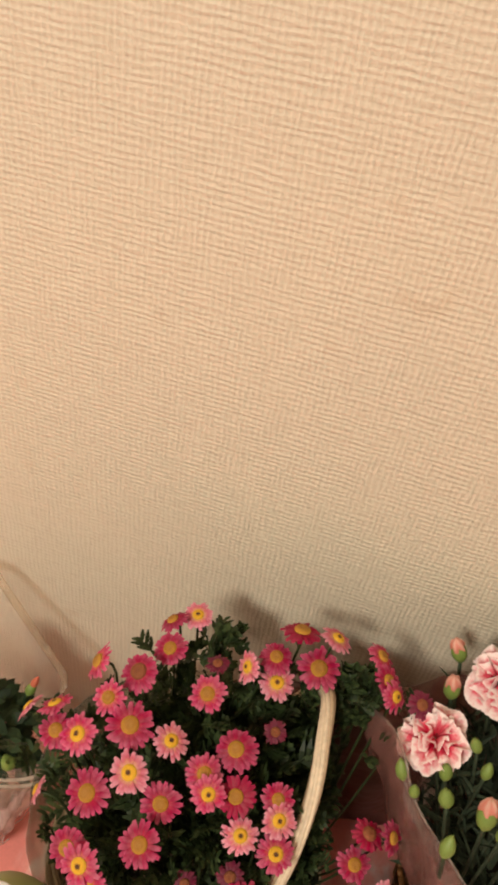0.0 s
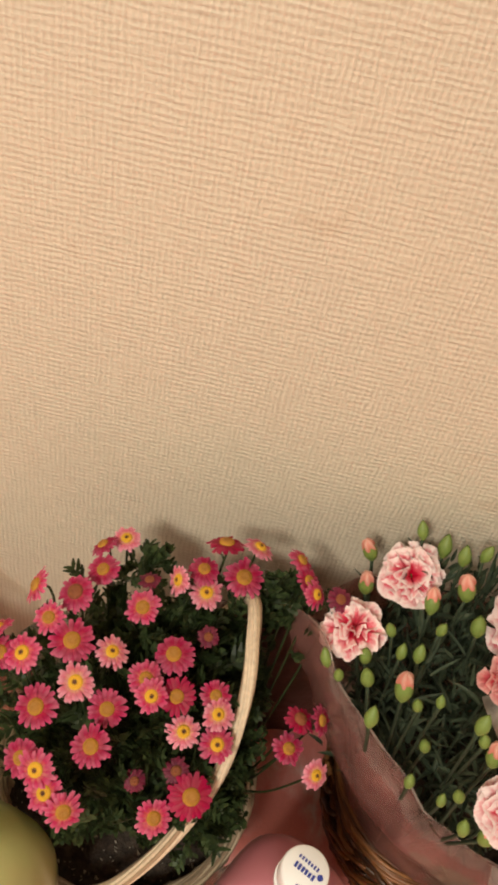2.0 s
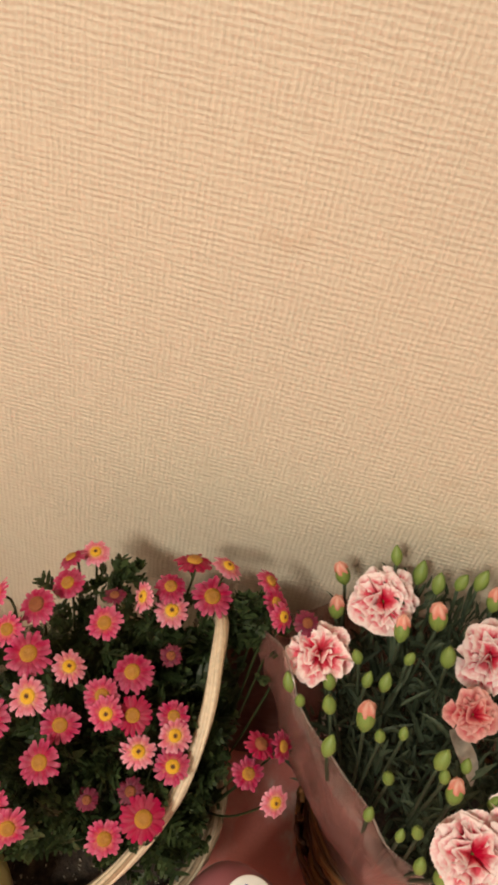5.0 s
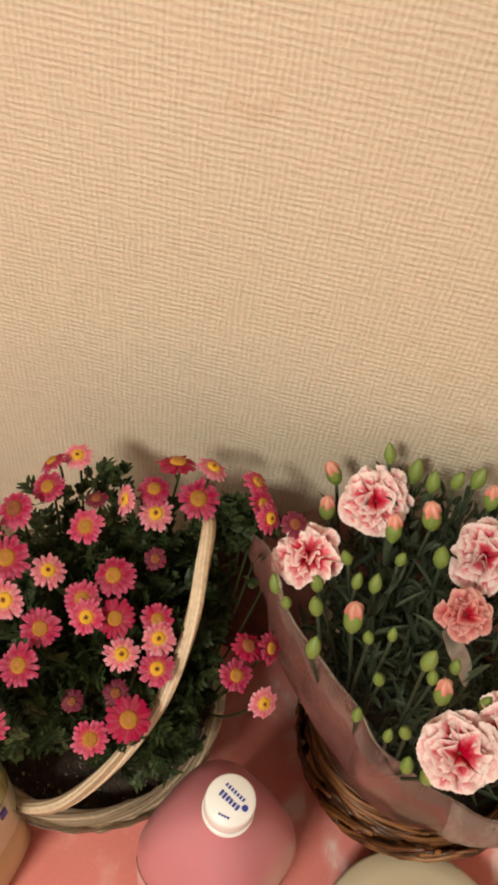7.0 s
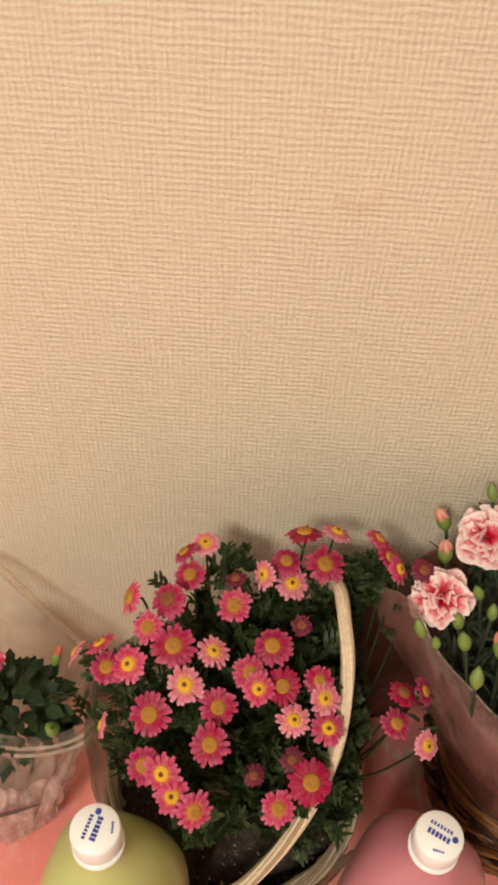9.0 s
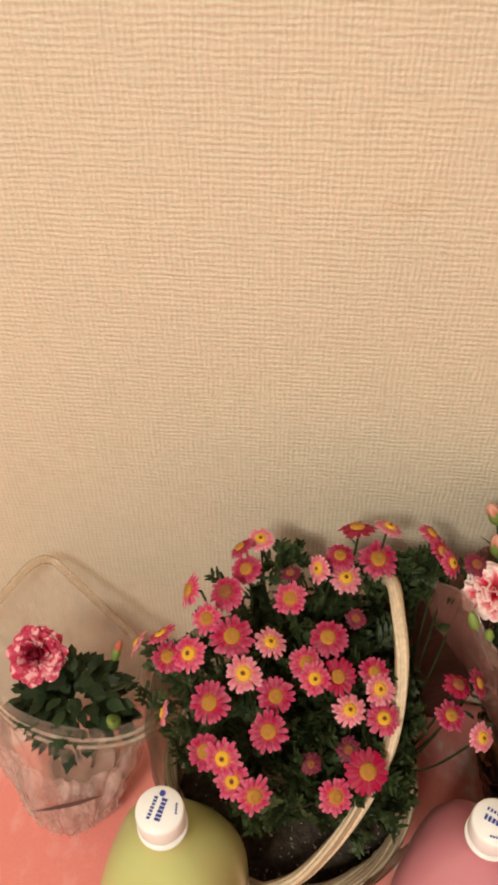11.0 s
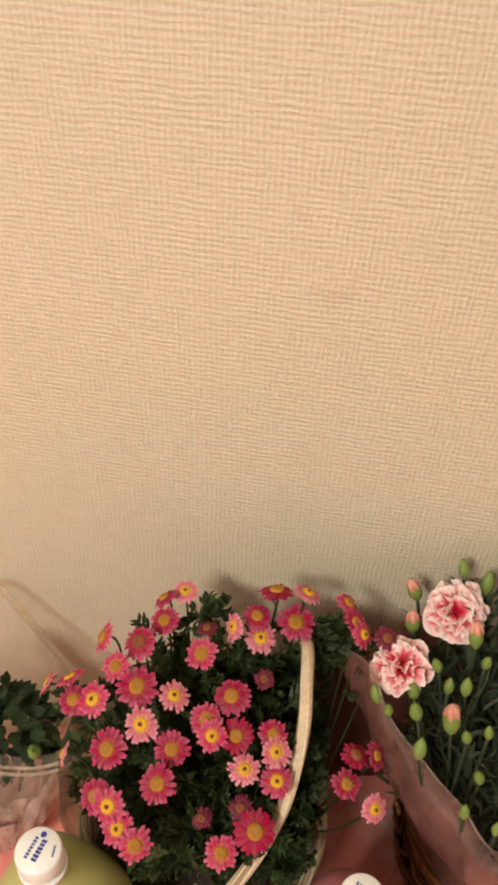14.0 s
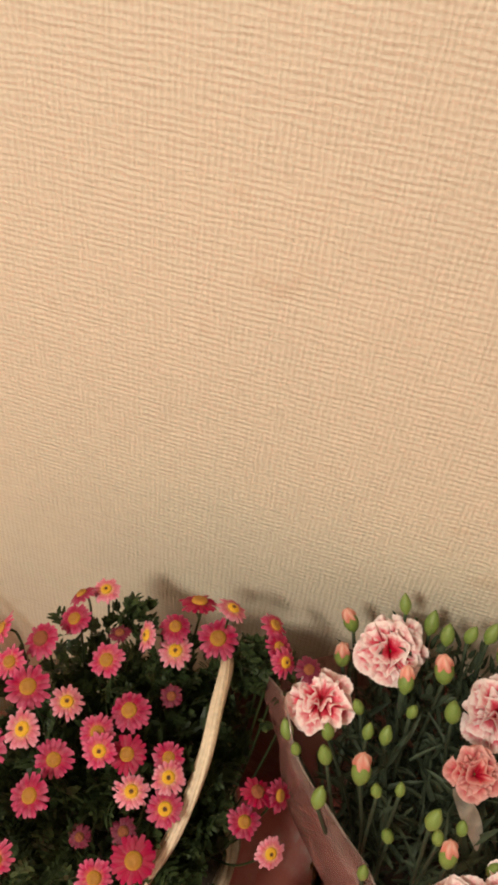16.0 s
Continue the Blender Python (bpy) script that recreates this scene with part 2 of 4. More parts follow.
# ---- mesh helpers ----
def mesh_object(name, verts, faces, mat, reach=None, smooth=True):
    me = bpy.data.meshes.new(name)
    me.from_pydata([tuple(v) for v in verts], [], faces)
    me.materials.append(mat)
    if smooth:
        me.shade_smooth()
    if reach is not None:
        me.attributes.new("reach", "FLOAT", "POINT").data.foreach_set("value", np.array(reach, np.float32))
    return new(name, me)


def part_raw(name, verts, faces, mat, parent, label="", reach=None, smooth=True):
    ob = mesh_object(name, verts, faces, mat, reach, smooth)
    ob.parent = parent
    return tagged(ob, label)


def part(name, bm, mat, parent, label="", smooth=True):
    me = bpy.data.meshes.new(name)
    bm.to_mesh(me)
    bm.free()
    me.materials.append(mat)
    if smooth:
        me.shade_smooth()
    ob = new(name, me)
    ob.parent = parent
    return tagged(ob, label)


def box_bm(lo, hi, bevel=0.0):
    bm = bmesh.new()
    bmesh.ops.create_cube(bm, size=1.0)
    lo, hi = Vector(lo), Vector(hi)
    for v in bm.verts:
        v.co = Vector([lo[i] + (v.co[i] + 0.5) * (hi[i] - lo[i]) for i in range(3)])
    if bevel:
        bmesh.ops.bevel(bm, geom=bm.edges[:], offset=bevel, segments=2, affect="EDGES")
    return bm


def spline(points, steps):
    """A smooth line through the points."""
    p = [Vector(q) for q in points]
    p = [p[0] * 2 - p[1], *p, p[-1] * 2 - p[-2]]
    line = []
    for i in range(1, len(p) - 2):
        a, b, c, d = p[i - 1:i + 3]
        for k in range(steps):
            t = k / steps
            line.append(0.5 * (2 * b + (c - a) * t + (2 * a - 5 * b + 4 * c - d) * t * t + (3 * b - a - 3 * c + d) * t ** 3))
    line.append(p[-2])
    return line


def tube(verts, faces, line, radius, sides=6, flat=1.0):
    """Adds a tube along the line to verts and faces; radius may be a function of 0..1."""
    base, n = len(verts), len(line)
    side = None
    for i, q in enumerate(line):
        d = (line[min(i + 1, n - 1)] - line[max(i - 1, 0)]).normalized()
        if side is None:
            side = d.orthogonal().normalized()
        side = (side - d * side.dot(d)).normalized()
        up = d.cross(side)
        r = radius(i / (n - 1)) if callable(radius) else radius
        for k in range(sides):
            a = 2 * math.pi * k / sides
            verts.append(q + side * (math.cos(a) * r) + up * (math.sin(a) * r * flat))
    for i in range(n - 1):
        for k in range(sides):
            a, b = base + i * sides + k, base + i * sides + (k + 1) % sides
            faces.append((a, b, b + sides, a + sides))
    faces.append(tuple(base + k for k in reversed(range(sides))))
    faces.append(tuple(base + (n - 1) * sides + k for k in range(sides)))


def facing(place, normal, size, spin=0.0):
    turn = Vector(normal).normalized().to_track_quat("Z", "Y").to_matrix().to_4x4()
    return Matrix.Translation(place) @ turn @ Matrix.Rotation(spin, 4, "Z") @ Matrix.Diagonal((size, size, size, 1))


def loft(verts, faces, rings, closed=True):
    base, n = len(verts), len(rings[0])
    for ring in rings:
        verts.extend(ring)
    for i in range(len(rings) - 1):
        for k in range(n if closed else n - 1):
            a, b = base + i * n + k, base + i * n + (k + 1) % n
            faces.append((a, b, b + n, a + n))


def circle(cx, cy, z, rx, ry=None, n=48):
    ry = rx if ry is None else ry
    return [Vector((cx + rx * math.cos(2 * math.pi * k / n), cy + ry * math.sin(2 * math.pi * k / n), z)) for k in range(n)]


# ---- room ----
WALL_Y = 0.369
TABLE_DROP = -0.72
ROOF = 2.0


def setting(name, bm, mat, label, category):
    return tagged(part(name, bm, mat, None, "", False), label, category, kind="structure")


setting("wall_north", box_bm((-1.75, WALL_Y, TABLE_DROP), (1.6, WALL_Y + 0.1, ROOF)), WALLPAPER, "beige woven textile wallpaper on a plain wall", "wall")
# The other walls, floor and ceiling are unseen, added to bounce the lamp's light.
setting("wall_south", box_bm((-1.75, -3.0, TABLE_DROP), (1.6, -2.9, ROOF)), PLASTER, "unseen pale wall, added to close the room and bounce light", "wall")
setting("wall_west", box_bm((-1.85, -3.0, TABLE_DROP), (-1.75, WALL_Y + 0.1, ROOF)), PLASTER, "unseen pale wall, added to close the room and bounce light", "wall")
setting("wall_east", box_bm((1.6, -3.0, TABLE_DROP), (1.7, WALL_Y + 0.1, ROOF)), PLASTER, "unseen pale wall, added to close the room and bounce light", "wall")
setting("floor", box_bm((-1.85, -3.0, TABLE_DROP - 0.1), (1.7, WALL_Y + 0.1, TABLE_DROP)), WOOD, "unseen wooden floor, added to close the room and bounce light", "floor")
setting("ceiling", box_bm((-1.85, -3.0, ROOF), (1.7, WALL_Y + 0.1, ROOF + 0.1)), PLASTER, "unseen white ceiling, added to close the room and bounce light", "ceiling")


def ceiling_lamp():
    thing = tagged(new("ceiling_lamp"), "round white ceiling lamp giving warm light", "lamp")
    thing.location = (LAMP_X, LAMP_Y, ROOF)
    v, f = [], []
    loft(v, f, [circle(0, 0, z, r, n=40) for r, z in ((0.02, -0.001), (0.24, -0.001), (0.25, -0.02), (0.25, -0.10), (0.24, -0.105), (0.235, -0.09), (0.02, -0.085))])
    part_raw("housing", v, f, WHITE_PLASTIC, thing)


ceiling_lamp()


TABLE_X, TABLE_Y, TABLE_R = 0.03, -0.530, 0.893


def table():
    thing = tagged(new("table"), "round wooden table pushed against the wall, under a pink cloth", "table")
    thing.location = (TABLE_X, TABLE_Y, 0)
    v, f = [], []
    r = TABLE_R - 0.006
    loft(v, f, [circle(0, 0, z, q, n=96) for q, z in ((0.001, -0.036), (r - 0.004, -0.036), (r, -0.032), (r, -0.010), (r - 0.004, -0.006), (0.001, -0.006))])
    part_raw("tabletop", v, f, WOOD, thing)
    for k in range(4):
        a = math.pi / 4 + k * math.pi / 2
        v, f = [], []
        loft(v, f, [circle(math.cos(a) * 0.62, math.sin(a) * 0.62, z, q, n=20) for q, z in ((0.001, TABLE_DROP), (0.022, TABLE_DROP), (0.030, -0.05), (0.030, -0.036), (0.001, -0.036))])
        part_raw("leg", v, f, WOOD, thing)


def tablecloth():
    """A round cloth: flat on the top with slight creases, hanging in folds below the edge."""
    sides = 192
    rings = []
    for i in range(60):
        r = TABLE_R * (0.02 + 0.98 * i / 59)
        ring = []
        for k in range(sides):
            a = 2 * math.pi * k / sides
            x, y = TABLE_X + r * math.cos(a), TABLE_Y + r * math.sin(a)
            z = 0.0016 * noise.noise((x * 9, y * 9, 0.0)) + 0.0010 * noise.noise((x * 26, y * 14, 4.0)) - 0.002
            ring.append(Vector((x, y, z)))
        rings.append(ring)
    for i in range(1, 9):
        ring = []
        for k in range(sides):
            a = 2 * math.pi * k / sides
            fold = 0.5 + 0.5 * math.sin(a * 22 + 2 * noise.noise((math.cos(a) * 3, math.sin(a) * 3, 0)))
            r = TABLE_R + 0.002 + 0.022 * fold * (i / 8) * max(0.0, 1 - math.sin(a)) ** 0.5
            ring.append(Vector((TABLE_X + r * math.cos(a), TABLE_Y + r * math.sin(a), -0.003 - 0.025 * i)))
        rings.append(ring)
    verts, faces = [], []
    loft(verts, faces, rings)
    ob = mesh_object("tablecloth", verts, faces, CLOTH)
    tagged(ob, "salmon pink tablecloth with paler mottled pattern", "tablecloth")


table()
tablecloth()


# ---- baskets ----
def woven_basket(label, cx, cy, r_foot, r_rim, height, strands, stakes, thick, loose, seed, uprights=None):
    rng = random.Random(seed)
    thing = tagged(new("flower_basket"), label, "basket")
    thing.location = (cx, cy, 0)
    v, f = [], []
    for k in range(stakes):
        a = 2 * math.pi * k / stakes
        line = [Vector((math.cos(a) * r, math.sin(a) * r, z)) for r, z in ((r_foot, 0.003), ((r_foot + r_rim) / 2 + 0.003, height * 0.5), (r_rim, height))]
        v, f = [], []
        tube(v, f, line, thick * (1.25 if uprights else 0.9), 5)
        part_raw("stake", v, f, uprights or strands, thing)
    v, f = [], []
    rows = int(height / (thick * 1.75))
    for j in range(rows):
        z0 = 0.004 + j * height / rows
        r0 = r_foot + (r_rim - r_foot) * math.sin(z0 / height * math.pi / 2)
        line = []
        for k in range(stakes * 3 + 1):
            a = 2 * math.pi * k / (stakes * 3)
            wave = thick * 1.15 * math.cos(a * stakes / 2 + math.pi * j)
            r = r0 + wave + loose * noise.noise((a * 2, j * 0.7, seed))
            line.append(Vector((math.cos(a) * r, math.sin(a) * r, z0 + loose * noise.noise((a * 3, j * 1.3, seed + 5)))))
        tube(v, f, line, thick, 5)
    part_raw("weave", v, f, strands, thing)
    v, f = [], []
    for k in range(11):
        line = []
        for i in range(97):
            a = 2 * math.pi * i / 96
            twist = a * 3 + k * 2 * math.pi / 11
            r = r_rim + thick * 1.5 * math.cos(twist) + loose * 0.5 * noise.noise((a * 3, k, seed))
            line.append(Vector((math.cos(a) * r, math.sin(a) * r, height + thick * 1.5 * math.sin(twist))))
        tube(v, f, line, thick * rng.uniform(0.45, 0.85), 5)
    part_raw("rim", v, f, strands, thing, "twisted rim of thin splints")
    v, f = [], []
    loft(v, f, [circle(0, 0, 0.002, r_foot * 0.98), circle(0, 0, 0.006, r_foot * 0.02)])
    part_raw("base", v, f, strands, thing)
    return thing


DAISY_X, DAISY_Y = -0.045, 0.222
basket = woven_basket("round pale woven willow basket holding the daisies", DAISY_X, DAISY_Y, 0.072, 0.098, 0.115, DARK_WILLOW, 26, 0.0027, 0.003, 3, STRAW)


def basket_handle():
    line = spline([(-0.082, 0.130, 0.104), (-0.060, 0.123, 0.120), (-0.034, 0.126, 0.143), (-0.011, 0.139, 0.176), (0.0065, 0.155, 0.208), (0.0195, 0.175, 0.237), (0.0255, 0.196, 0.259),
                   (0.0275, 0.222, 0.278), (0.025, 0.250, 0.290), (0.020, 0.287, 0.287), (0.008, 0.312, 0.235), (-0.012, 0.320, 0.160), (-0.03, 0.320, 0.085)], 6)
    line = [q - Vector((DAISY_X, DAISY_Y, 0)) for q in line]
    v, f = [], []
    n = len(line)
    for k in range(8):
        strand = []
        for i, q in enumerate(line):
            d = (line[min(i + 1, n - 1)] - line[max(i - 1, 0)]).normalized()
            side = d.cross(Vector((-0.5, -0.35, 1))).normalized()
            up = side.cross(d)
            a = 2 * math.pi * k / 8 + i * 0.085
            strand.append(q + side * (0.0033 * math.cos(a)) + up * (0.0024 * math.sin(a)))
        tube(v, f, strand, 0.0019, 5)
    part_raw("handle", v, f, STRAW, basket, "arched handle of twisted pale splints")


basket_handle()


def basket_liner():
    v, f = [], []
    rings = []
    for j in range(7):
        ring = []
        for k in range(61):
            a = math.radians(95 + 235 * k / 60)
            t = j / 6
            top = 0.118 + 0.085 * max(0.0, math.cos((a - math.radians(168)) * 0.95)) ** 0.8
            r = 0.097 + 0.012 * t + 0.003 * noise.noise((a * 5, t * 3, 1.0))
            ring.append(Vector((math.cos(a) * r * 1.02, math.sin(a) * r, 0.085 + (top - 0.085) * t)))
        rings.append(ring)
    loft(v, f, rings, closed=False)
    ob = part_raw("liner", v, f, LINER_FILM, basket, "clear greyish plastic liner standing above the rim")
    solid = ob.modifiers.new("thickness", "SOLIDIFY")
    solid.thickness = 0.0006
    v, f = [], []
    loft(v, f, [circle(0, 0, 0.088 + 0.006 * math.cos(r * 30), r, n=40) for r in (0.094, 0.07, 0.045, 0.02, 0.001)])
    for q in v:
        q.z += 0.005 * noise.noise((q.x * 60, q.y * 60, 0))
    part_raw("soil", v, f, SOIL, basket, "dark crumbly potting soil")
    rng = random.Random(9)
    v, f = [], []
    for _ in range(420):
        a, r, size = rng.uniform(0, 2 * math.pi), 0.092 * math.sqrt(rng.random()), rng.uniform(0.0006, 0.0022)
        c = Vector((math.cos(a) * r, math.sin(a) * r, 0.090 + 0.006 * math.cos(r * 30)))
        base = len(v)
        v.extend([c + Vector([rng.uniform(-1, 1) * size for _ in range(3)]) for _ in range(4)])
        f.extend([(base, base + 1, base + 2), (base, base + 2, base + 3), (base, base + 3, base + 1), (base + 1, base + 3, base + 2)])
    tagged(part_raw("crumbs", v, f, PERLITE, basket, "pale perlite crumbs in the soil", None, False), kind="stuff")


basket_liner()

PINK_X, PINK_Y = 0.215, 0.268
bark_basket = woven_basket("round brown bamboo basket holding the carnations", PINK_X, PINK_Y, 0.066, 0.088, 0.11, BARK, 22, 0.0026, 0.005, 8)


def bark_overlay():
    """Loose long splints that sweep round the outside."""
    rng = random.Random(21)
    v, f = [], []
    for k in range(130):
        a0, turn = rng.uniform(0, 2 * math.pi), rng.uniform(0.5, 1.1)
        z0, z1 = rng.uniform(0.004, 0.06), rng.uniform(0.05, 0.12)
        line = []
        for i in range(9):
            t = i / 8
            a, z = a0 + turn * t, z0 + (z1 - z0) * t
            r = 0.070 + 0.026 * math.sin(z / 0.12 * math.pi / 2) + 0.003 + 0.003 * rng.random()
            line.append(Vector((math.cos(a) * r, math.sin(a) * r, z)))
        v, f = [], []
        tube(v, f, line, rng.uniform(0.0012, 0.0028), 4)
        part_raw("splint", v, f, BARK_SPLINT, bark_basket)
    v, f = [], []
    loft(v, f, [circle(0, 0, 0.09, r, n=40) for r in (0.085, 0.05, 0.001)])
    part_raw("soil", v, f, SOIL, bark_basket, "dark crumbly potting soil")


bark_overlay()


# ---- flowers ----
def petal_ring(verts, faces, reach, count, inner, outer, width, lift, rng):
    for k in range(count):
        a = 2 * math.pi * (k + rng.uniform(-0.25, 0.25)) / count
        ln = outer * rng.uniform(0.84, 1.08)
        droop = lift + rng.uniform(-0.16, 0.14)
        tilt = rng.uniform(-0.12, 0.12)
        base = len(verts)
        for i in range(5):
            t = i / 4
            r = inner + (ln - inner) * t
            w = width * (0.50, 0.86, 1.00, 0.98, 0.60)[i] * 0.5
            z = droop * (r - inner) - 0.16 * t * t * (1 + droop)
            for s in (-1, 0, 1):
                b = a + s * w / max(r, 0.2)
                rr = r + (rng.uniform(-0.035, 0.01) if s and i == 4 else -0.02 if i == 4 else 0)
                verts.append((math.cos(b) * rr, math.sin(b) * rr, z - 0.045 * abs(s) + s * tilt * w))
                reach.append(t)
        for i in range(4):
            for s in range(2):
                q = base + i * 3 + s
                faces.append((q, q + 1, q + 4, q + 3))


def daisy_petals(name, mat, seed, count=19, lift=0.06):
    rng = random.Random(seed)
    v, f, reach = [], [], []
    petal_ring(v, f, reach, count, 0.28, 1.0, 0.25, lift, rng)
    petal_ring(v, f, reach, count - 4, 0.28, 0.88, 0.22, lift + 0.18, rng)
    ob = mesh_object(name, v, f, mat, reach)
    return ob.data, ob


def dome(verts, faces, reach, radius, height, z0, seed, rings=8, sides=20):
    base = len(verts)
    for i in range(rings + 1):
        t = i / rings
        for k in range(sides):
            a = 2 * math.pi * k / sides
            bump = 0.02 * noise.noise((math.cos(a) * t * 9, math.sin(a) * t * 9, seed))
            r = radius * math.sin(t * math.pi / 2)
            verts.append((r * math.cos(a), r * math.sin(a), z0 + height * math.cos(t * math.pi / 2) + bump - (0.05 * math.exp(-(t * 5) ** 2))))
            reach.append(t)
    for i in range(rings):
        for k in range(sides):
            a, b = base + i * sides + k, base + i * sides + (k + 1) % sides
            faces.append((a, b, b + sides, a + sides))


def disc_mesh(name, mat, radius, height, seed):
    v, f, reach = [], [], []
    dome(v, f, reach, radius, height, 0.02, seed)
    ob = mesh_object(name, v, f, mat, reach)
    data = ob.data
    bpy.data.objects.remove(ob)
    return data


def petal_meshes(kind, count):
    made = []
    for s in range(count):
        data, ob = daisy_petals("flower", PETALS[kind], 40 + s * 7 + len(kind), 17 + 2 * s, (0.05, 0.18, -0.05)[s])
        bpy.data.objects.remove(ob)
        made.append(data)
    return made


DAISY_MESH = {k: petal_meshes(k, 3) for k in PETALS}
DISC_MESH = {"fresh": disc_mesh("disc", DISCS["fresh"], 0.37, 0.16, 1.0), "ripe": disc_mesh("disc", DISCS["ripe"], 0.37, 0.22, 2.0), "old": disc_mesh("disc", DISCS["old"], 0.40, 0.28, 3.0)}

daisy_plant = tagged(new("daisy_plant"), "bushy marguerite daisy with pink flowers, growing in the basket", "plant")
daisy_plant.location = (DAISY_X, DAISY_Y, 0.09)
stem_tops = []
FLOWER_LABEL = {"deep": "deep pink daisy with a yellow centre", "mid": "bright pink daisy with a yellow centre", "light": "pale pink daisy with a yellow centre", "dark": "magenta daisy with an ochre centre", "bud": "faded dark magenta daisy"}
rng_d = random.Random(5)


def daisy(x, y, z, r, kind, disc, nx=None, ny=None, nz=None):
    if nx is None:
        nx, ny, nz = (x - DAISY_X) * 3.5 + rng_d.uniform(-0.18, 0.18), (y - DAISY_Y) * 2.6 - 0.42 + rng_d.uniform(-0.15, 0.15), 1.0
    m = facing((x - DAISY_X, y - DAISY_Y, z - 0.09), (nx, ny, nz), r, rng_d.uniform(0, 6.28))
    ob = new("flower", rng_d.choice(DAISY_MESH[kind]))
    ob.parent = daisy_plant
    ob.matrix_basis = m
    tagged(ob, FLOWER_LABEL[kind])
    core = new("disc", DISC_MESH[disc])
    core.parent = ob
    stem_tops.append((Vector((x, y, z)), Vector((nx, ny, nz)).normalized(), r))


for row in (
    (-0.076, 0.300, 0.307, 0.0105, "light", "fresh"), (-0.090, 0.290, 0.308, 0.0105, "deep", "ripe", -0.6, 0.2, 0.8), (-0.083, 0.266, 0.314, 0.0118, "deep", "ripe"),
    (-0.118, 0.236, 0.326, 0.0120, "mid", "ripe", -1.0, -0.25, 0.65), (-0.094, 0.241, 0.320, 0.0128, "deep", "old"), (-0.051, 0.247, 0.310, 0.0123, "mid", "ripe"),
    (-0.033, 0.271, 0.314, 0.0110, "light", "fresh", -0.9, -0.5, 0.6), (-0.018, 0.285, 0.313, 0.0115, "deep", "ripe"), (-0.013, 0.273, 0.304, 0.0122, "light", "fresh"),
    (0.010, 0.294, 0.301, 0.0153, "deep", "ripe"), (-0.007, 0.301, 0.326, 0.0145, "dark", "ripe", -0.1, 0.45, 0.9), (0.016, 0.304, 0.326, 0.0112, "light", "fresh", 0.3, 0.3, 0.9),
):
    daisy(*row)
for row in (
    (-0.104, 0.219, 0.320, 0.0108, "mid", "ripe"), (-0.086, 0.209, 0.317, 0.0145, "deep", "ripe"), (-0.061, 0.211, 0.311, 0.0112, "light", "fresh", 0.2, -0.1, 1.0),
    (-0.132, 0.206, 0.318, 0.0110, "mid", "fresh", -0.5, 0.4, 0.7), (-0.148, 0.203, 0.310, 0.0100, "light", "fresh", -1.0, 0.3, 0.4), (-0.126, 0.194, 0.311, 0.0118, "deep", "ripe"),
    (-0.112, 0.194, 0.3165, 0.0122, "mid", "fresh"), (-0.0755, 0.183, 0.317, 0.0124, "light", "fresh"), (-0.055, 0.180, 0.298, 0.0124, "deep", "ripe"),
    (-0.024, 0.222, 0.305, 0.0134, "deep", "ripe"), (-0.037, 0.203, 0.302, 0.0116, "mid", "ripe"), (-0.031, 0.193, 0.301, 0.0112, "mid", "fresh"),
):
    daisy(*row)
for row in (
    (-0.016, 0.200, 0.294, 0.0124, "dark", "ripe"), (-0.0965, 0.172, 0.297, 0.0142, "deep", "ripe"), (-0.0575, 0.155, 0.2995, 0.0128, "deep", "ripe"),
    (0.008, 0.209, 0.289, 0.0105, "deep", "ripe"), (0.012, 0.199, 0.285, 0.0112, "light", "fresh"), (0.0155, 0.185, 0.273, 0.0118, "mid", "fresh"),
    (-0.007, 0.1855, 0.2795, 0.0114, "light", "fresh"), (-0.127, 0.168, 0.286, 0.0090, "light", "fresh", -1.0, -0.1, 0.3), (-0.096, 0.144, 0.288, 0.0122, "deep", "ripe"),
    (-0.083, 0.1335, 0.3034, 0.0120, "mid", "fresh"), (-0.077, 0.129, 0.284, 0.0120, "mid", "fresh"), (-0.063, 0.121, 0.285, 0.0120, "mid", "ripe", 0.3, -0.7, 0.8),
):
    daisy(*row)
for row in (
    (0.0067, 0.1565, 0.2555, 0.0150, "dark", "ripe"), (-0.013, 0.142, 0.247, 0.0122, "mid", "ripe"), (-0.006, 0.170, 0.256, 0.0090, "bud", "old"), (-0.030, 0.158, 0.256, 0.0075, "bud", "old"),
    (-0.005, 0.246, 0.294, 0.0078, "bud", "old"), (-0.052, 0.270, 0.308, 0.0082, "bud", "old", -0.2, 0.2, 1.0), (0.066, 0.216, 0.270, 0.0112, "dark", "old", 0.3, 0.1, 1.0),
    (0.063, 0.202, 0.254, 0.0114, "deep", "ripe"), (0.080, 0.218, 0.271, 0.0108, "deep", "ripe", 0.9, -0.1, 0.7), (0.0844, 0.192, 0.246, 0.0105, "light", "fresh"),
    (0.046, 0.304, 0.322, 0.0108, "mid", "ripe", 0.5, 0.2, 0.8), (0.053, 0.291, 0.318, 0.0108, "deep", "ripe", 0.6, -0.1, 0.8), (0.060, 0.283, 0.316, 0.0105, "mid", "fresh", 0.7, -0.2, 0.7),
    (0.076, 0.282, 0.318, 0.0092, "bud", "old"),
):
    daisy(*row)


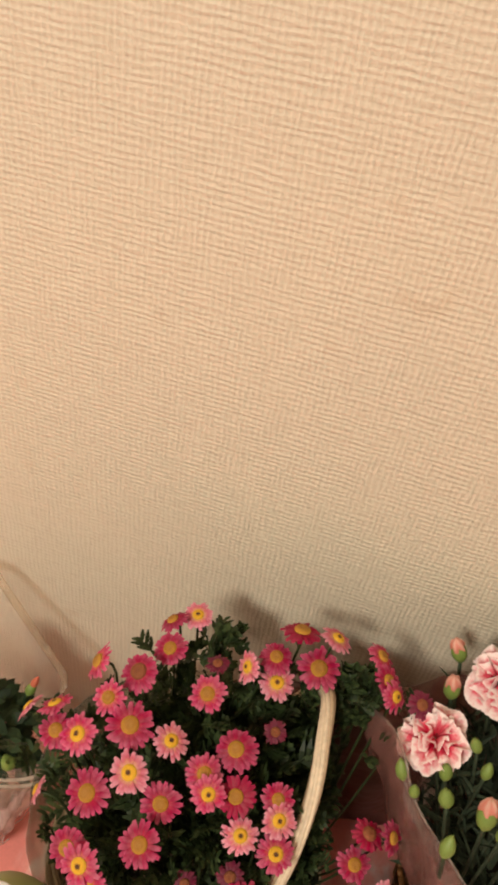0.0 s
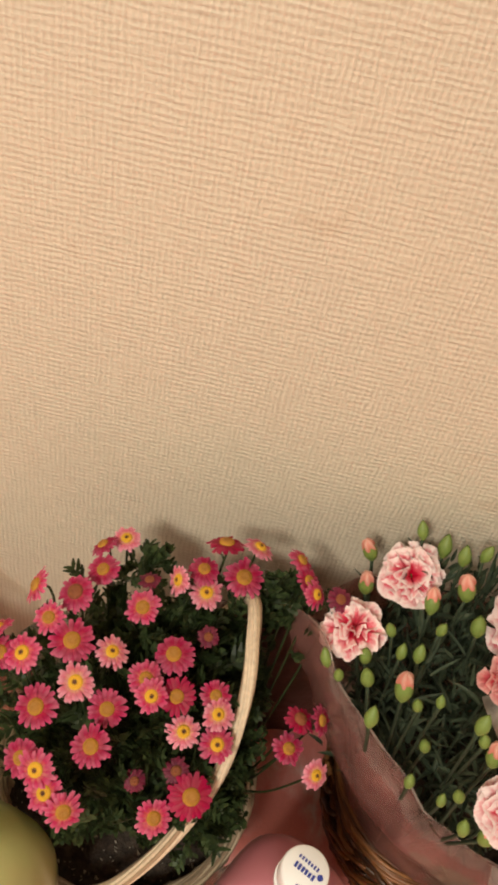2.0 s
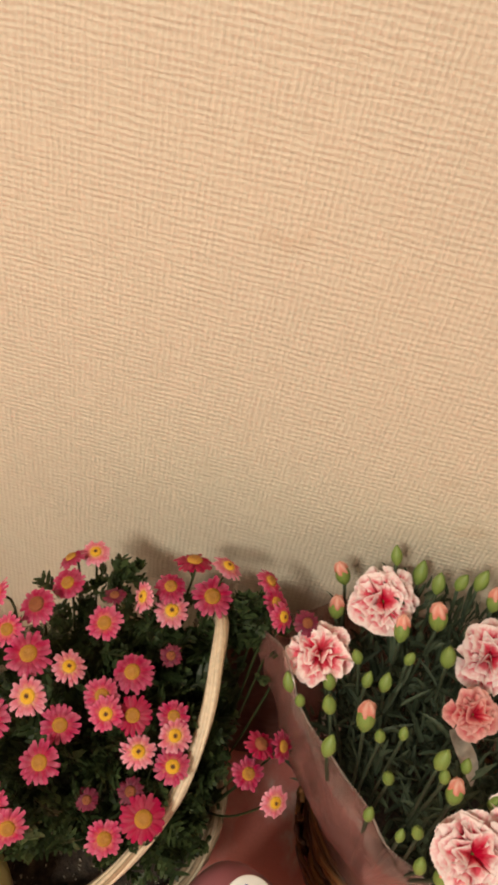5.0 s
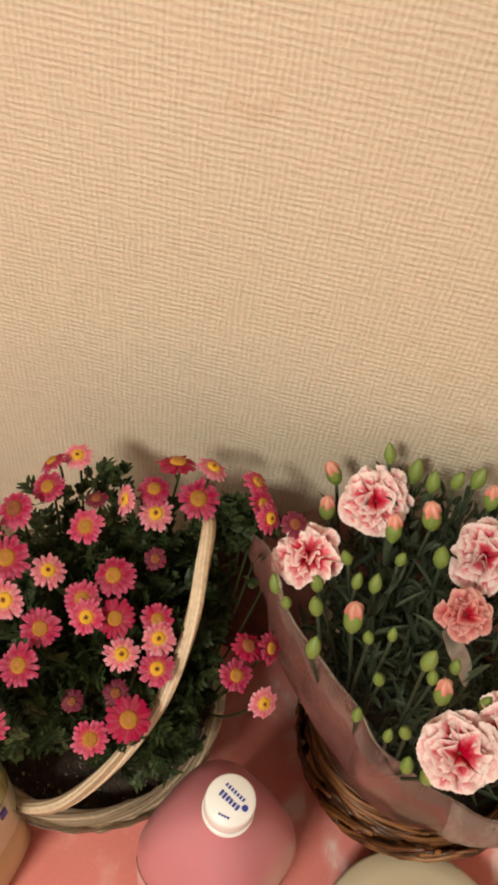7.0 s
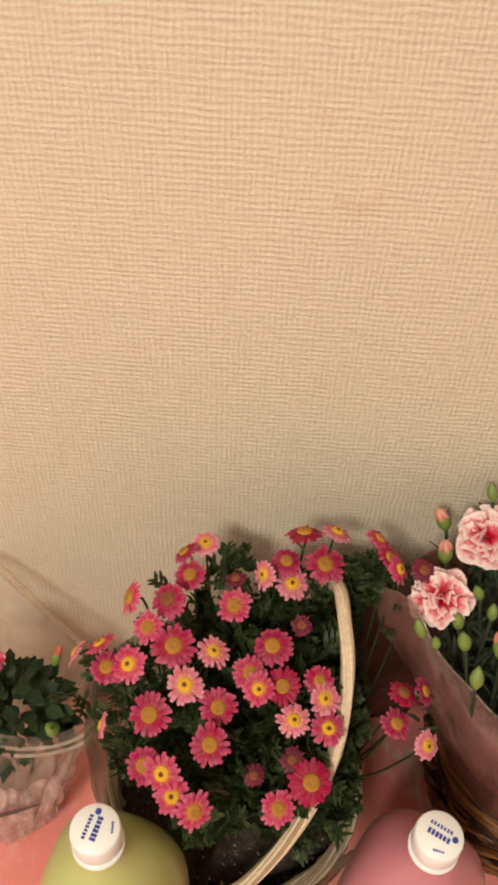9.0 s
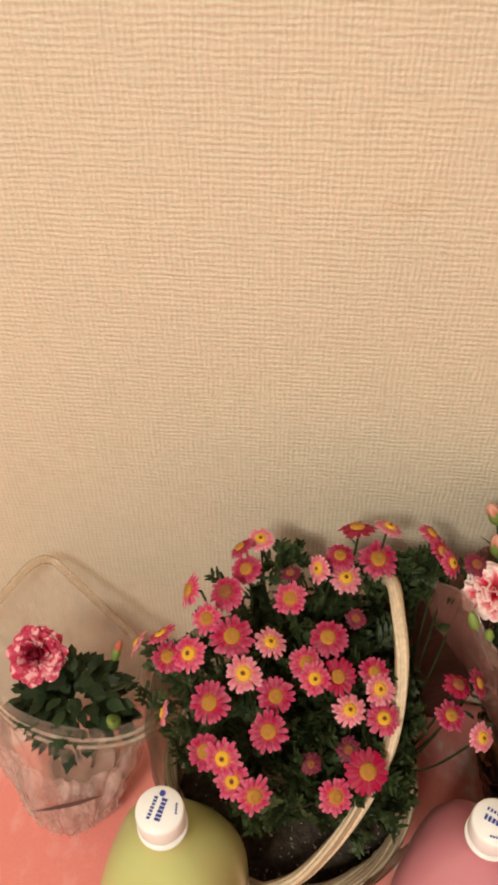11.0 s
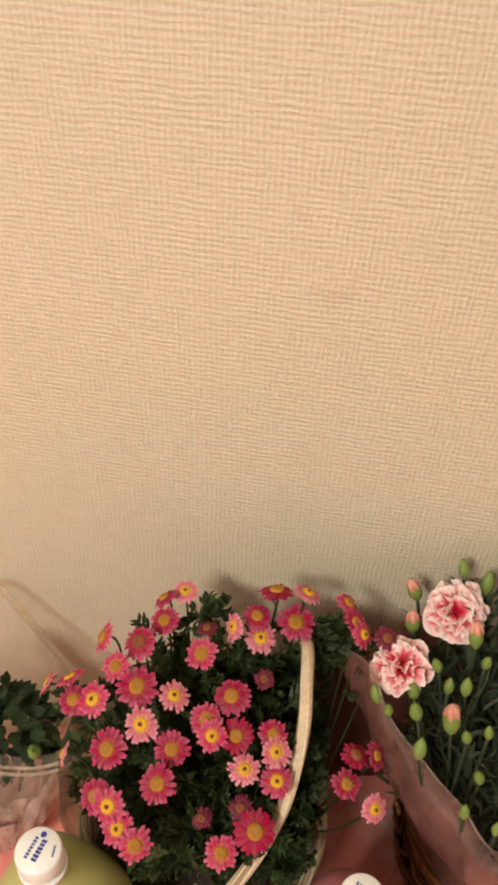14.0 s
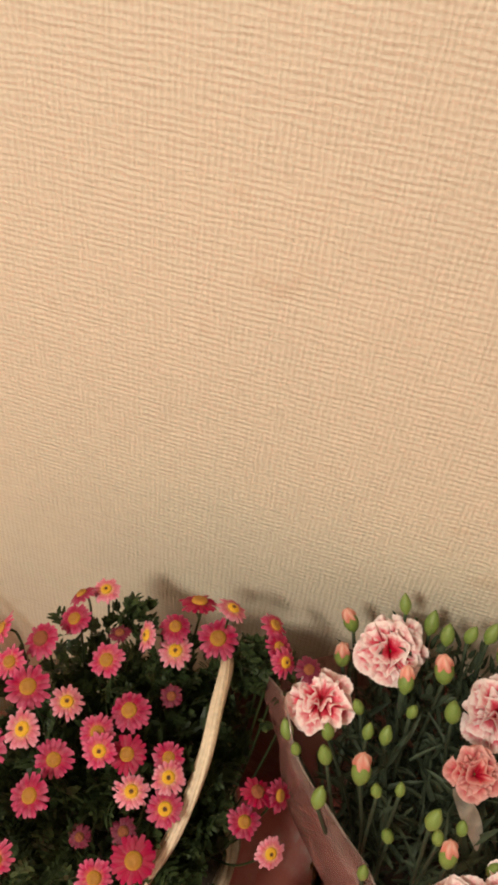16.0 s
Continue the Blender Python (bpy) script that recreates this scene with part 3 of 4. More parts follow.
def daisy_foliage():
    rng = random.Random(77)
    v, f = [], []

    def strip(a, b, w0, w1, up):
        side = (b - a).cross(up)
        side = side.normalized() if side.length > 1e-9 else Vector((1, 0, 0))
        base = len(v)
        mid = (a + b) / 2 + up * 0.0008
        v.extend([a - side * w0, a + side * w0, mid - side * (w0 + w1) * 0.62, mid + side * (w0 + w1) * 0.62, b - side * w1 * 0.35, b + side * w1 * 0.35])
        f.extend([(base, base + 1, base + 3, base + 2), (base + 2, base + 3, base + 5, base + 4)])

    def hides(q, d, size):
        """Whether the leaf would stand in front of a flower's face."""
        for c in (q, q + d * size * 0.6, q + d * size):
            for top, normal, r in stem_tops:
                o = c - top
                h = o.dot(normal)
                if h > -0.003 and h < 0.05 and (o - normal * h).length < r * 1.15:
                    return True
        return False

    def leaf(q, d, size):
        tip = q + d * size
        if hides(q, d, size) or (tip.x > 0.046 and tip.z < 0.268) or (tip.y < 0.145 and tip.z < 0.20):
            return
        side = d.cross(Vector((rng.uniform(-1, 1), rng.uniform(-1, 1), 1))).normalized()
        up = side.cross(d).normalized()
        bend = [q + d * (size * t) - Vector((0, 0, 0.22 * size * t * t)) for t in (0, 0.4, 0.75, 1.0)]
        for a, b in zip(bend, bend[1:]):
            strip(a, b, 0.0013, 0.0015, up)
        for t, ln in ((0.38, 0.42), (0.58, 0.46), (0.78, 0.34)):
            c = q + d * (size * t) - Vector((0, 0, 0.22 * size * t * t))
            for s in (-1, 1):
                e = c + (d * 0.75 + side * s * 0.8 + up * rng.uniform(-0.1, 0.25)).normalized() * (size * ln * rng.uniform(0.8, 1.15))
                strip(c, e, 0.0011, 0.0017, up)

    # leaves along the upper stems, below the flowers
    for top, normal, r in stem_tops:
        foot = Vector((DAISY_X + (top.x - DAISY_X) * 0.35, DAISY_Y + (top.y - DAISY_Y) * 0.35, 0.095))
        for _ in range(17):
            t = rng.uniform(0.40, 0.90)
            q = foot.lerp(top, t) + Vector((rng.gauss(0, 0.007), rng.gauss(0, 0.007), rng.gauss(-0.004, 0.006)))
            out = Vector((q.x - DAISY_X, q.y - DAISY_Y, 0)) * 5 + Vector((rng.uniform(-1, 1), rng.uniform(-1, 1), rng.uniform(0.1, 1.1)))
            leaf(q, out.normalized(), rng.uniform(0.013, 0.024))
    # the body of the bush
    for _ in range(1000):
        a, el = rng.uniform(0, 2 * math.pi), math.asin(rng.uniform(-0.1, 1.0))
        rad = rng.uniform(0.72, 1.0)
        out = Vector((math.cos(a) * math.cos(el), math.sin(a) * math.cos(el), math.sin(el)))
        q = Vector((DAISY_X + out.x * 0.084 * rad + 0.007, DAISY_Y + out.y * 0.088 * rad + 0.004, 0.165 + out.z * 0.118 * rad))
        if q.z < 0.235 and (q.y < 0.162 or (q.x < -0.072 and q.y < 0.235) or q.x + q.y * -0.6 < -0.20):
            continue
        d = (out + Vector((rng.uniform(-0.7, 0.7), rng.uniform(-0.7, 0.7), rng.uniform(-0.1, 0.8)))).normalized()
        leaf(q, d, rng.uniform(0.014, 0.031))
    # sprays that hang over the rim and rise behind
    for _ in range(300):
        q = Vector((rng.gauss(0.024, 0.009), rng.gauss(0.212, 0.022), rng.uniform(0.125, 0.225)))
        leaf(q, Vector((rng.uniform(-0.4, 0.8), rng.uniform(-0.8, 0.5), rng.uniform(-0.3, 0.8))).normalized(), rng.uniform(0.012, 0.022))
    for _ in range(110):
        q = Vector((rng.gauss(0.036, 0.012), rng.gauss(0.298, 0.008), rng.uniform(0.24, 0.296)))
        leaf(q, Vector((rng.uniform(-0.2, 0.9), rng.uniform(-0.5, 0.5), rng.uniform(0.2, 1))).normalized(), rng.uniform(0.014, 0.022))
    for _ in range(26):
        q = Vector((rng.gauss(-0.062, 0.008), rng.gauss(0.294, 0.006), rng.uniform(0.262, 0.286)))
        leaf(q, Vector((rng.uniform(-0.2, 0.9), rng.uniform(-0.2, 0.5), rng.uniform(0.2, 1))).normalized(), rng.uniform(0.014, 0.020))
    off = Vector((DAISY_X, DAISY_Y, 0.09))
    ob = part_raw("foliage", [q - off for q in v], f, DAISY_GREEN, daisy_plant, "dense dark green feathery leaves", None, False)
    tagged(ob, kind="stuff")
    for top, normal, r in stem_tops:
        foot = Vector((DAISY_X + (top.x - DAISY_X) * 0.35, DAISY_Y + (top.y - DAISY_Y) * 0.35, 0.088))
        neck = top - normal * r * 0.06
        drop = Vector((normal.x * 0.5, min(normal.y, -0.05) * 0.5, normal.z)).normalized()
        middle = foot.lerp(top, 0.6) - Vector((0, 0, 0.01))
        line = spline([foot, middle, neck - drop * 0.016, neck], 4)
        if top.x > 0.04:
            foot = Vector((0.032, 0.232, 0.095))
            line = spline([foot, foot.lerp(neck, 0.55) - Vector((0, 0, 0.022)), neck], 6)
        v2, f2 = [], []
        tube(v2, f2, [q - off for q in line], 0.0009, 5)
        part_raw("stem", v2, f2, DAISY_GREEN, daisy_plant)


daisy_foliage()


# ---- carnations ----
pink_plant = tagged(new("carnation_plant"), "potted carnation with pink and white ruffled flowers and many buds", "plant")
pink_plant.location = (PINK_X, PINK_Y, 0.09)
pink_tops = []


def ruffled_petals(seed, petals):
    """A double carnation of unit radius: wide fans with wavy, finely toothed edges in rising layers."""
    rng = random.Random(seed)
    v, f, reach = [], [], []
    for k in range(petals):
        layer = k / petals
        a = k * 2.39996 + rng.uniform(-0.3, 0.3)
        length = (0.98 - 0.30 * layer) * rng.uniform(0.92, 1.06)
        pitch = math.radians(2 + 66 * layer ** 0.9 + rng.uniform(-17, 17))
        spread = rng.uniform(0.50, 0.95)
        phase, waves = rng.uniform(0, 6), rng.choice((1.5, 2, 2.5, 3))
        deep = rng.uniform(0.10, 0.24)
        roll = rng.uniform(-0.25, 0.25)
        base = len(v)
        n_r, n_a = 8, 27
        for i in range(n_r):
            t = i / (n_r - 1)
            for j in range(n_a):
                s = j / (n_a - 1) * 2 - 1
                b = s * spread * (0.30 + 0.70 * t)
                edge = 1 - 0.16 * s * s + (0.012 if j % 2 else -0.012) * (i == n_r - 1) + 0.05 * math.sin(5 * s + phase) * t
                r = 0.05 + length * t * edge
                ruffle = deep * t ** 1.4 * math.sin(waves * s * 2.6 + phase) + roll * s * t * 0.4
                curl = -0.20 * t ** 3 * (1 - 0.7 * layer)
                px, py, pz = r * math.cos(b), r * math.sin(b), ruffle + curl + 0.10 * s * s * t
                qx = px * math.cos(pitch) - pz * math.sin(pitch)
                qz = px * math.sin(pitch) + pz * math.cos(pitch)
                v.append((qx * math.cos(a) - py * math.sin(a), qx * math.sin(a) + py * math.cos(a), qz * 0.72 + 0.06 * layer))
                reach.append(max(0.0, (t - 0.30) / 0.70) ** 1.25 + 0.10 * (abs(s) - 0.5) * t)
        for i in range(n_r - 1):
            for j in range(n_a - 1):
                q = base + i * n_a + j
                f.append((q, q + 1, q + n_a + 1, q + n_a))
    return v, f, reach


def egg(length, width, sides=10, rings=8, seed=0):
    v, f = [], []
    loft(v, f, [[Vector((width * math.sin(math.pi * (0.04 + 0.92 * t)) ** 0.8 * math.cos(2 * math.pi * k / sides) * (1.12 - 0.42 * t), width * math.sin(math.pi * (0.04 + 0.92 * t)) ** 0.8 * math.sin(2 * math.pi * k / sides) * (1.12 - 0.42 * t), length * t)) for k in range(sides)] for t in [i / rings for i in range(rings + 1)]])
    f.append(tuple(range(sides)))
    f.append(tuple(reversed(range(rings * sides, (rings + 1) * sides))))
    return v, f


OFF = Vector((PINK_X, PINK_Y, 0.09))


def carnation(x, y, z, r, nx, ny, nz, seed, petals, mat):
    m = facing(Vector((x, y, z)) - OFF - Vector((nx, ny, nz)).normalized() * r * 0.3, (nx, ny, nz), r, seed * 1.3)
    v, f, reach = ruffled_petals(seed, petals)
    ob = part_raw("flower", v, f, mat, pink_plant, "ruffled carnation, pale pink with crimson heart", reach)
    ob.matrix_basis = m
    v, f = egg(0.95, 0.30)
    cup = part_raw("calyx", [q - Vector((0, 0, 0.85)) for q in v], f, BUD_GREEN, ob)
    pink_tops.append((Vector((x, y, z)), Vector((nx, ny, nz)).normalized(), r * 1.15))


for row in (
    (0.124, 0.313, 0.322, 0.0250, 0.05, -0.45, 0.9, 1, 24, CARNATION), (0.0875, 0.269, 0.311, 0.0235, -0.25, -0.15, 0.95, 2, 20, CARNATION), (0.197, 0.288, 0.328, 0.0245, 0.25, -0.45, 0.85, 3, 22, CARNATION),
    (0.187, 0.246, 0.322, 0.0175, -0.05, -0.6, 0.8, 4, 19, CARNATION_CORAL), (0.194, 0.168, 0.309, 0.0240, 0.0, -0.5, 0.85, 5, 24, CARNATION), (0.224, 0.190, 0.305, 0.0220, 0.2, -0.4, 0.9, 6, 20, CARNATION),
):
    carnation(*row)

EGG_V, EGG_F = egg(1.0, 0.29)
BUD_MESH = mesh_object("bud", EGG_V, EGG_F, BUD_GREEN)
BUD_DATA = BUD_MESH.data
bpy.data.objects.remove(BUD_MESH)


def tip_mesh():
    """The folded petals that show at the mouth of an opening bud."""
    v, f, reach = [], [], []
    sides, rings = 20, 7
    for i in range(rings):
        t = i / (rings - 1)
        for k in range(sides):
            a = 2 * math.pi * k / sides
            r = 0.225 * max(0.03, 1 - t ** 3.2) ** 0.6 * (1 + 0.13 * math.sin(5 * a + t * 2) + 0.16 * noise.noise((math.cos(a) * 2, math.sin(a) * 2, t * 2)))
            v.append((math.cos(a) * r, math.sin(a) * r, 0.60 + 0.42 * t + 0.06 * noise.noise((math.cos(a) * 3, math.sin(a) * 3, 5.0)) * t))
            reach.append(min(1.0, 0.3 + 0.6 * t + 0.3 * math.sin(5 * a + t * 2)))
    for i in range(rings - 1):
        for k in range(sides):
            a, b = i * sides + k, i * sides + (k + 1) % sides
            f.append((a, b, b + sides, a + sides))
    f.append(tuple(range((rings - 1) * sides, rings * sides)))
    ob = mesh_object("bud_petals", v, f, BUD_TIP, reach)
    data = ob.data
    bpy.data.objects.remove(ob)
    return data


TIP_DATA = tip_mesh()
rng_b = random.Random(31)


def bud(x, y, z, r, opening=False):
    n = Vector(((x - PINK_X) * 2 + rng_b.uniform(-0.25, 0.25), (y - PINK_Y) * 1.0 + rng_b.uniform(0.05, 0.5), 1.0))
    size = r * 2.8
    ob = new("bud", BUD_DATA)
    ob.parent = pink_plant
    ob.matrix_basis = facing(Vector((x, y, z)) - OFF - n.normalized() * size * 0.5, n, size, rng_b.uniform(0, 6))
    tagged(ob, "opening green bud with peach petal tips" if opening else "closed green bud")
    if opening:
        tip = new("bud_petals", TIP_DATA)
        tip.parent = ob
    pink_tops.append((Vector((x, y, z)), n.normalized(), size * 0.5))


for row in (
    (0.093, 0.329, 0.318, 0.0072, True), (0.094, 0.306, 0.310, 0.0074, True), (0.125, 0.340, 0.339, 0.0055), (0.146, 0.343, 0.324, 0.0070), (0.156, 0.328, 0.336, 0.0064), (0.170, 0.329, 0.342, 0.0058),
    (0.182, 0.331, 0.347, 0.0064), (0.192, 0.321, 0.343, 0.0070, True), (0.158, 0.303, 0.333, 0.0085, True), (0.137, 0.293, 0.324, 0.0072, True), (0.169, 0.282, 0.323, 0.0072), (0.145, 0.275, 0.320, 0.0048),
    (0.122, 0.260, 0.307, 0.0050), (0.133, 0.259, 0.311, 0.0056), (0.098, 0.251, 0.307, 0.0056), (0.100, 0.235, 0.308, 0.0062), (0.123, 0.231, 0.313, 0.0082, True), (0.103, 0.205, 0.315, 0.0060),
):
    bud(*row)
for row in (
    (0.135, 0.227, 0.302, 0.0048), (0.148, 0.229, 0.309, 0.0042), (0.073, 0.245, 0.304, 0.0056), (0.082, 0.234, 0.305, 0.0045), (0.166, 0.206, 0.334, 0.0062), (0.172, 0.204, 0.319, 0.0048),
    (0.180, 0.199, 0.314, 0.0072, True), (0.150, 0.218, 0.269, 0.0054), (0.167, 0.182, 0.286, 0.0052), (0.159, 0.181, 0.277, 0.0042), (0.171, 0.165, 0.282, 0.0054), (0.184, 0.213, 0.321, 0.0046),
    (0.112, 0.270, 0.314, 0.0050), (0.140, 0.191, 0.271, 0.0048), (0.208, 0.205, 0.302, 0.0054), (0.183, 0.160, 0.290, 0.0070, True),
):
    bud(*row)


def carnation_foliage():
    rng = random.Random(12)
    v, f = [], []

    def blade(q, d, size, width):
        side = d.cross(Vector((rng.uniform(-0.5, 0.5), rng.uniform(-0.5, 0.5), 1))).normalized()
        up = side.cross(d)
        base = len(v)
        curl = rng.uniform(-0.1, 0.55)
        for i in range(6):
            t = i / 5
            c = q + d * (size * t) - Vector((0, 0, 1)) * (curl * size * t * t)
            w = width * (0.7, 1.0, 1.0, 0.8, 0.5, 0.06)[i]
            v.extend([c - side * w + up * w * 0.5, c, c + side * w + up * w * 0.5])
        for i in range(5):
            for s in range(2):
                k = base + i * 3 + s
                f.append((k, k + 1, k + 4, k + 3))

    for top, normal, r in pink_tops:
        foot = Vector((PINK_X + (top.x - PINK_X) * (0.72 if top.x > 0.11 else 0.56), max(PINK_Y + (top.y - PINK_Y) * 0.72, 0.212 if top.x > 0.13 else 0.24), 0.11))
        neck = top - normal * r * 0.8
        line = spline([foot, foot.lerp(neck, 0.5) + Vector((rng.gauss(0, 0.004), rng.gauss(0, 0.003), 0.004)), neck], 6)
        v2, f2 = [], []
        tube(v2, f2, [q - OFF for q in line], 0.0013, 5)
        part_raw("stem", v2, f2, PINK_GREEN, pink_plant)
        for t in (0.25, 0.42, 0.58, 0.74, 0.88):
            c = line[int(t * (len(line) - 1))]
            a = rng.uniform(0, math.pi)
            for s in (0, math.pi):
                d = Vector((math.cos(a + s), math.sin(a + s), rng.uniform(0.5, 1.5))).normalized()
                if c.y < max(0.312 - (c.x - 0.05) * 0.79, 0.198):
                    continue
                blade(c, d, rng.uniform(0.014, 0.032), rng.uniform(0.0013, 0.0024))
    for _ in range(1500):
        a, rad = rng.uniform(0, 2 * math.pi), math.sqrt(rng.random())
        q = Vector((PINK_X + math.cos(a) * 0.098 * rad - 0.016, PINK_Y + math.sin(a) * 0.080 * rad + 0.004, rng.uniform(0.11, 0.285 - 0.03 * rad)))
        if q.y < max(0.317 - (q.x - 0.05) * 0.79, 0.205):
            continue
        d = Vector((math.cos(a) * rad * 0.35 + rng.gauss(0, 0.45), math.sin(a) * rad * 0.25 + rng.gauss(0, 0.45), rng.uniform(0.4, 1.5))).normalized()
        blade(q, d, rng.uniform(0.016, 0.036), rng.uniform(0.0013, 0.0025))
    for _ in range(420):
        q = Vector((rng.uniform(0.115, 0.28), rng.uniform(0.305, 0.345), rng.uniform(0.24, 0.318)))
        blade(q, Vector((rng.gauss(0, 0.3), rng.gauss(0, 0.2), 1)).normalized(), rng.uniform(0.012, 0.026), rng.uniform(0.0014, 0.0026))
    ob = part_raw("foliage", [q - OFF for q in v], f, PINK_GREEN, pink_plant, "narrow grey-green pointed leaves", None, False)
    tagged(ob, kind="stuff")


carnation_foliage()


def cellophane_sleeve():
    """The clear wrapper round the carnations, cut low at the front and high at the back."""
    top = spline([(0.190, 0.358, 0.255), (0.110, 0.352, 0.255), (0.054, 0.300, 0.280), (0.066, 0.260, 0.312), (0.086, 0.232, 0.298), (0.122, 0.212, 0.262), (0.162, 0.192, 0.236), (0.205, 0.182, 0.205), (0.262, 0.186, 0.165), (0.310, 0.225, 0.180), (0.325, 0.285, 0.23), (0.28, 0.345, 0.255), (0.192, 0.359, 0.255)], 6)
    n = len(top)
    rings = []
    for j in range(8):
        t = j / 7
        ring = []
        for i, q in enumerate(top):
            d = Vector((q.x - PINK_X, q.y - PINK_Y, 0)).normalized()
            foot = Vector((PINK_X + d.x * 0.084, PINK_Y + d.y * 0.084, 0.098))
            c = foot.lerp(q, t)
            c += d * (0.015 * math.sin(math.pi * t ** 2.2))
            c += d * (0.006 * noise.noise((c.x * 30, c.y * 30, c.z * 14)) * min(1, t * 3))
            ring.append(c)
        rings.append(ring)
    thing = tagged(new("cellophane_sleeve"), "clear crinkled cellophane wrapper around the carnation basket", "wrapper")
    v, f = [], []
    loft(v, f, rings, closed=False)
    ob = part_raw("sheet", v, f, CELLOPHANE, thing)
    ob.modifiers.new("thickness", "SOLIDIFY").thickness = 0.0003
    v, f = [], []
    tube(v, f, rings[-1][12:58], 0.0009, 5)
    part_raw("edge", v, f, FILM_FOLD, thing, "pale rolled edge of the film")
    v, f = [], []
    out = Vector((-0.15, -0.5, 0.3)).normalized() * 0.0022
    loft(v, f, [[q + out for q in ring[44:60]] for j, ring in enumerate(rings[4:])], closed=False)
    part_raw("fold", v, f, FILM_FOLD, thing, "folded whitish corner of the film")
    v, f = [], []
    spine = spline([(0.182, 0.248, 0.296), (0.190, 0.241, 0.292), (0.199, 0.233, 0.282), (0.205, 0.229, 0.266)], 5)
    m = len(spine) - 1
    loft(v, f, [[q + Vector((0.9, 0.3, 0.2)) * (side * 0.0062 * math.sin(math.pi * (0.12 + 0.85 * i / m))) for i, q in enumerate(spine)] for side in (-1, -0.3, 0.4, 1)], closed=False)
    part_raw("scrap", v, f, BAG_BAND, thing, "pale loose strip of film among the leaves")


cellophane_sleeve()


# ---- rose in its bag ----
ROSE_X, ROSE_Y = -0.232, 0.235
rose_plant = tagged(new("rose_plant"), "small potted rose with one striped pink flower, inside a clear bag", "plant")
rose_plant.location = (ROSE_X, ROSE_Y, 0.001)


def rose_flower():
    rng = random.Random(4)
    v, f = [], []
    for k in range(78):
        layer = k / 78
        a = k * 2.39996
        pitch = math.radians(8 + 72 * layer + rng.uniform(-8, 8))
        length, spread = rng.uniform(0.88, 1.06) - 0.46 * layer, 0.30 + 0.14 * layer
        base = len(v)
        for i in range(5):
            t = i / 4
            for j in range(7):
                s = j / 3 - 1
                b = s * spread * (0.5 + 0.5 * t)
                r = 0.08 + length * t * (1 - 0.16 * s * s)
                z = 0.24 * t * t * (-1 if layer < 0.5 else 0.6) * t + 0.16 * s * s + 0.07 * rng.uniform(-1, 1)
                px, py = r * math.cos(b), r * math.sin(b)
                qx, qz = px * math.cos(pitch) - z * math.sin(pitch), px * math.sin(pitch) + z * math.cos(pitch)
                v.append((qx * math.cos(a) - py * math.sin(a), qx * math.sin(a) + py * math.cos(a), qz * 0.8))
        for i in range(4):
            for j in range(6):
                q = base + i * 7 + j
                f.append((q, q + 1, q + 8, q + 7))
    ob = part_raw("flower", v, f, ROSE, rose_plant, "open rose striped crimson and pale pink")
    ob.matrix_basis = facing((-0.249 - ROSE_X, 0.250 - ROSE_Y, 0.203), (-0.1, -0.45, 0.9), 0.0235)


def rose_rest():
    rng = random.Random(14)
    v, f = [], []

    def leaflet(q, d, size):
        side = d.cross(Vector((rng.uniform(-0.5, 0.5), rng.uniform(-0.5, 0.5), 1))).normalized()
        up = side.cross(d)
        base = len(v)
        widths = (0.05, 0.22, 0.31, 0.26, 0.14, 0.01)
        for i, w in enumerate(widths):
            t = i / 5
            c = q + d * (size * t) - Vector((0, 0, 0.25 * size * t * t))
            tooth = 1.0 + (0.10 if i % 2 else -0.06)
            v.extend([c - side * (w * size * tooth) + up * (0.12 * size * w), c, c + side * (w * size * tooth) + up * (0.12 * size * w)])
        for i in range(5):
            for s in range(2):
                k = base + i * 3 + s
                f.append((k, k + 1, k + 4, k + 3))

    for _ in range(330):
        a, rad = rng.uniform(0, 2 * math.pi), math.sqrt(rng.random())
        q = Vector((math.cos(a) * 0.044 * rad + 0.007, math.sin(a) * 0.032 * rad + 0.006, rng.uniform(0.128, 0.192 - 0.028 * rad)))
        d = Vector((math.cos(a) * (0.3 + rad), math.sin(a) * (0.3 + rad), rng.uniform(-0.1, 0.7))).normalized()
        leaflet(q, d, rng.uniform(0.010, 0.019))
    tagged(part_raw("foliage", v, f, ROSE_GREEN, rose_plant, "glossy dark green oval rose leaves"), kind="stuff")
    v, f = egg(0.015, 0.0044)
    rb = part_raw("bud", v, f, BUD_GREEN, rose_plant, "green rose bud with a pink tip")
    rb.matrix_basis = pose(0.036, 0.034, 0.172, -25, 20, 0)
    v, f = egg(0.013, 0.0032)
    tip = part_raw("bud_petals", [q + Vector((0, 0, 0.008)) for q in v], f, PETALS["mid"], rb)
    v, f = egg(0.014, 0.0070)
    hip = part_raw("bud", v, f, BUD_GREEN, rose_plant, "round green rose bud")
    hip.matrix_basis = pose(0.044, -0.012, 0.156, 20, 10, 0)
    v, f = [], []
    for tx, ty, tz in ((-0.017, 0.015, 0.20), (0.036, 0.034, 0.174), (0.044, -0.012, 0.158), (-0.03, -0.01, 0.15)):
        v, f = [], []
        tube(v, f, spline([(tx * 0.2, ty * 0.2, 0.05), (tx * 0.6, ty * 0.6, 0.12), (tx, ty, tz)], 5), 0.0014, 5)
        part_raw("stem", v, f, ROSE_GREEN, rose_plant)
    v, f = [], []
    loft(v, f, [circle(0, 0, z, r, n=32) for r, z in ((0.001, 0.004), (0.022, 0.004), (0.028, 0.048), (0.030, 0.049), (0.030, 0.055), (0.027, 0.055), (0.026, 0.048), (0.001, 0.047))])
    part_raw("pot", v, f, plain_material("taupe_pot", (0.44, 0.25, 0.20), 0.5), rose_plant, "plain taupe plastic pot")


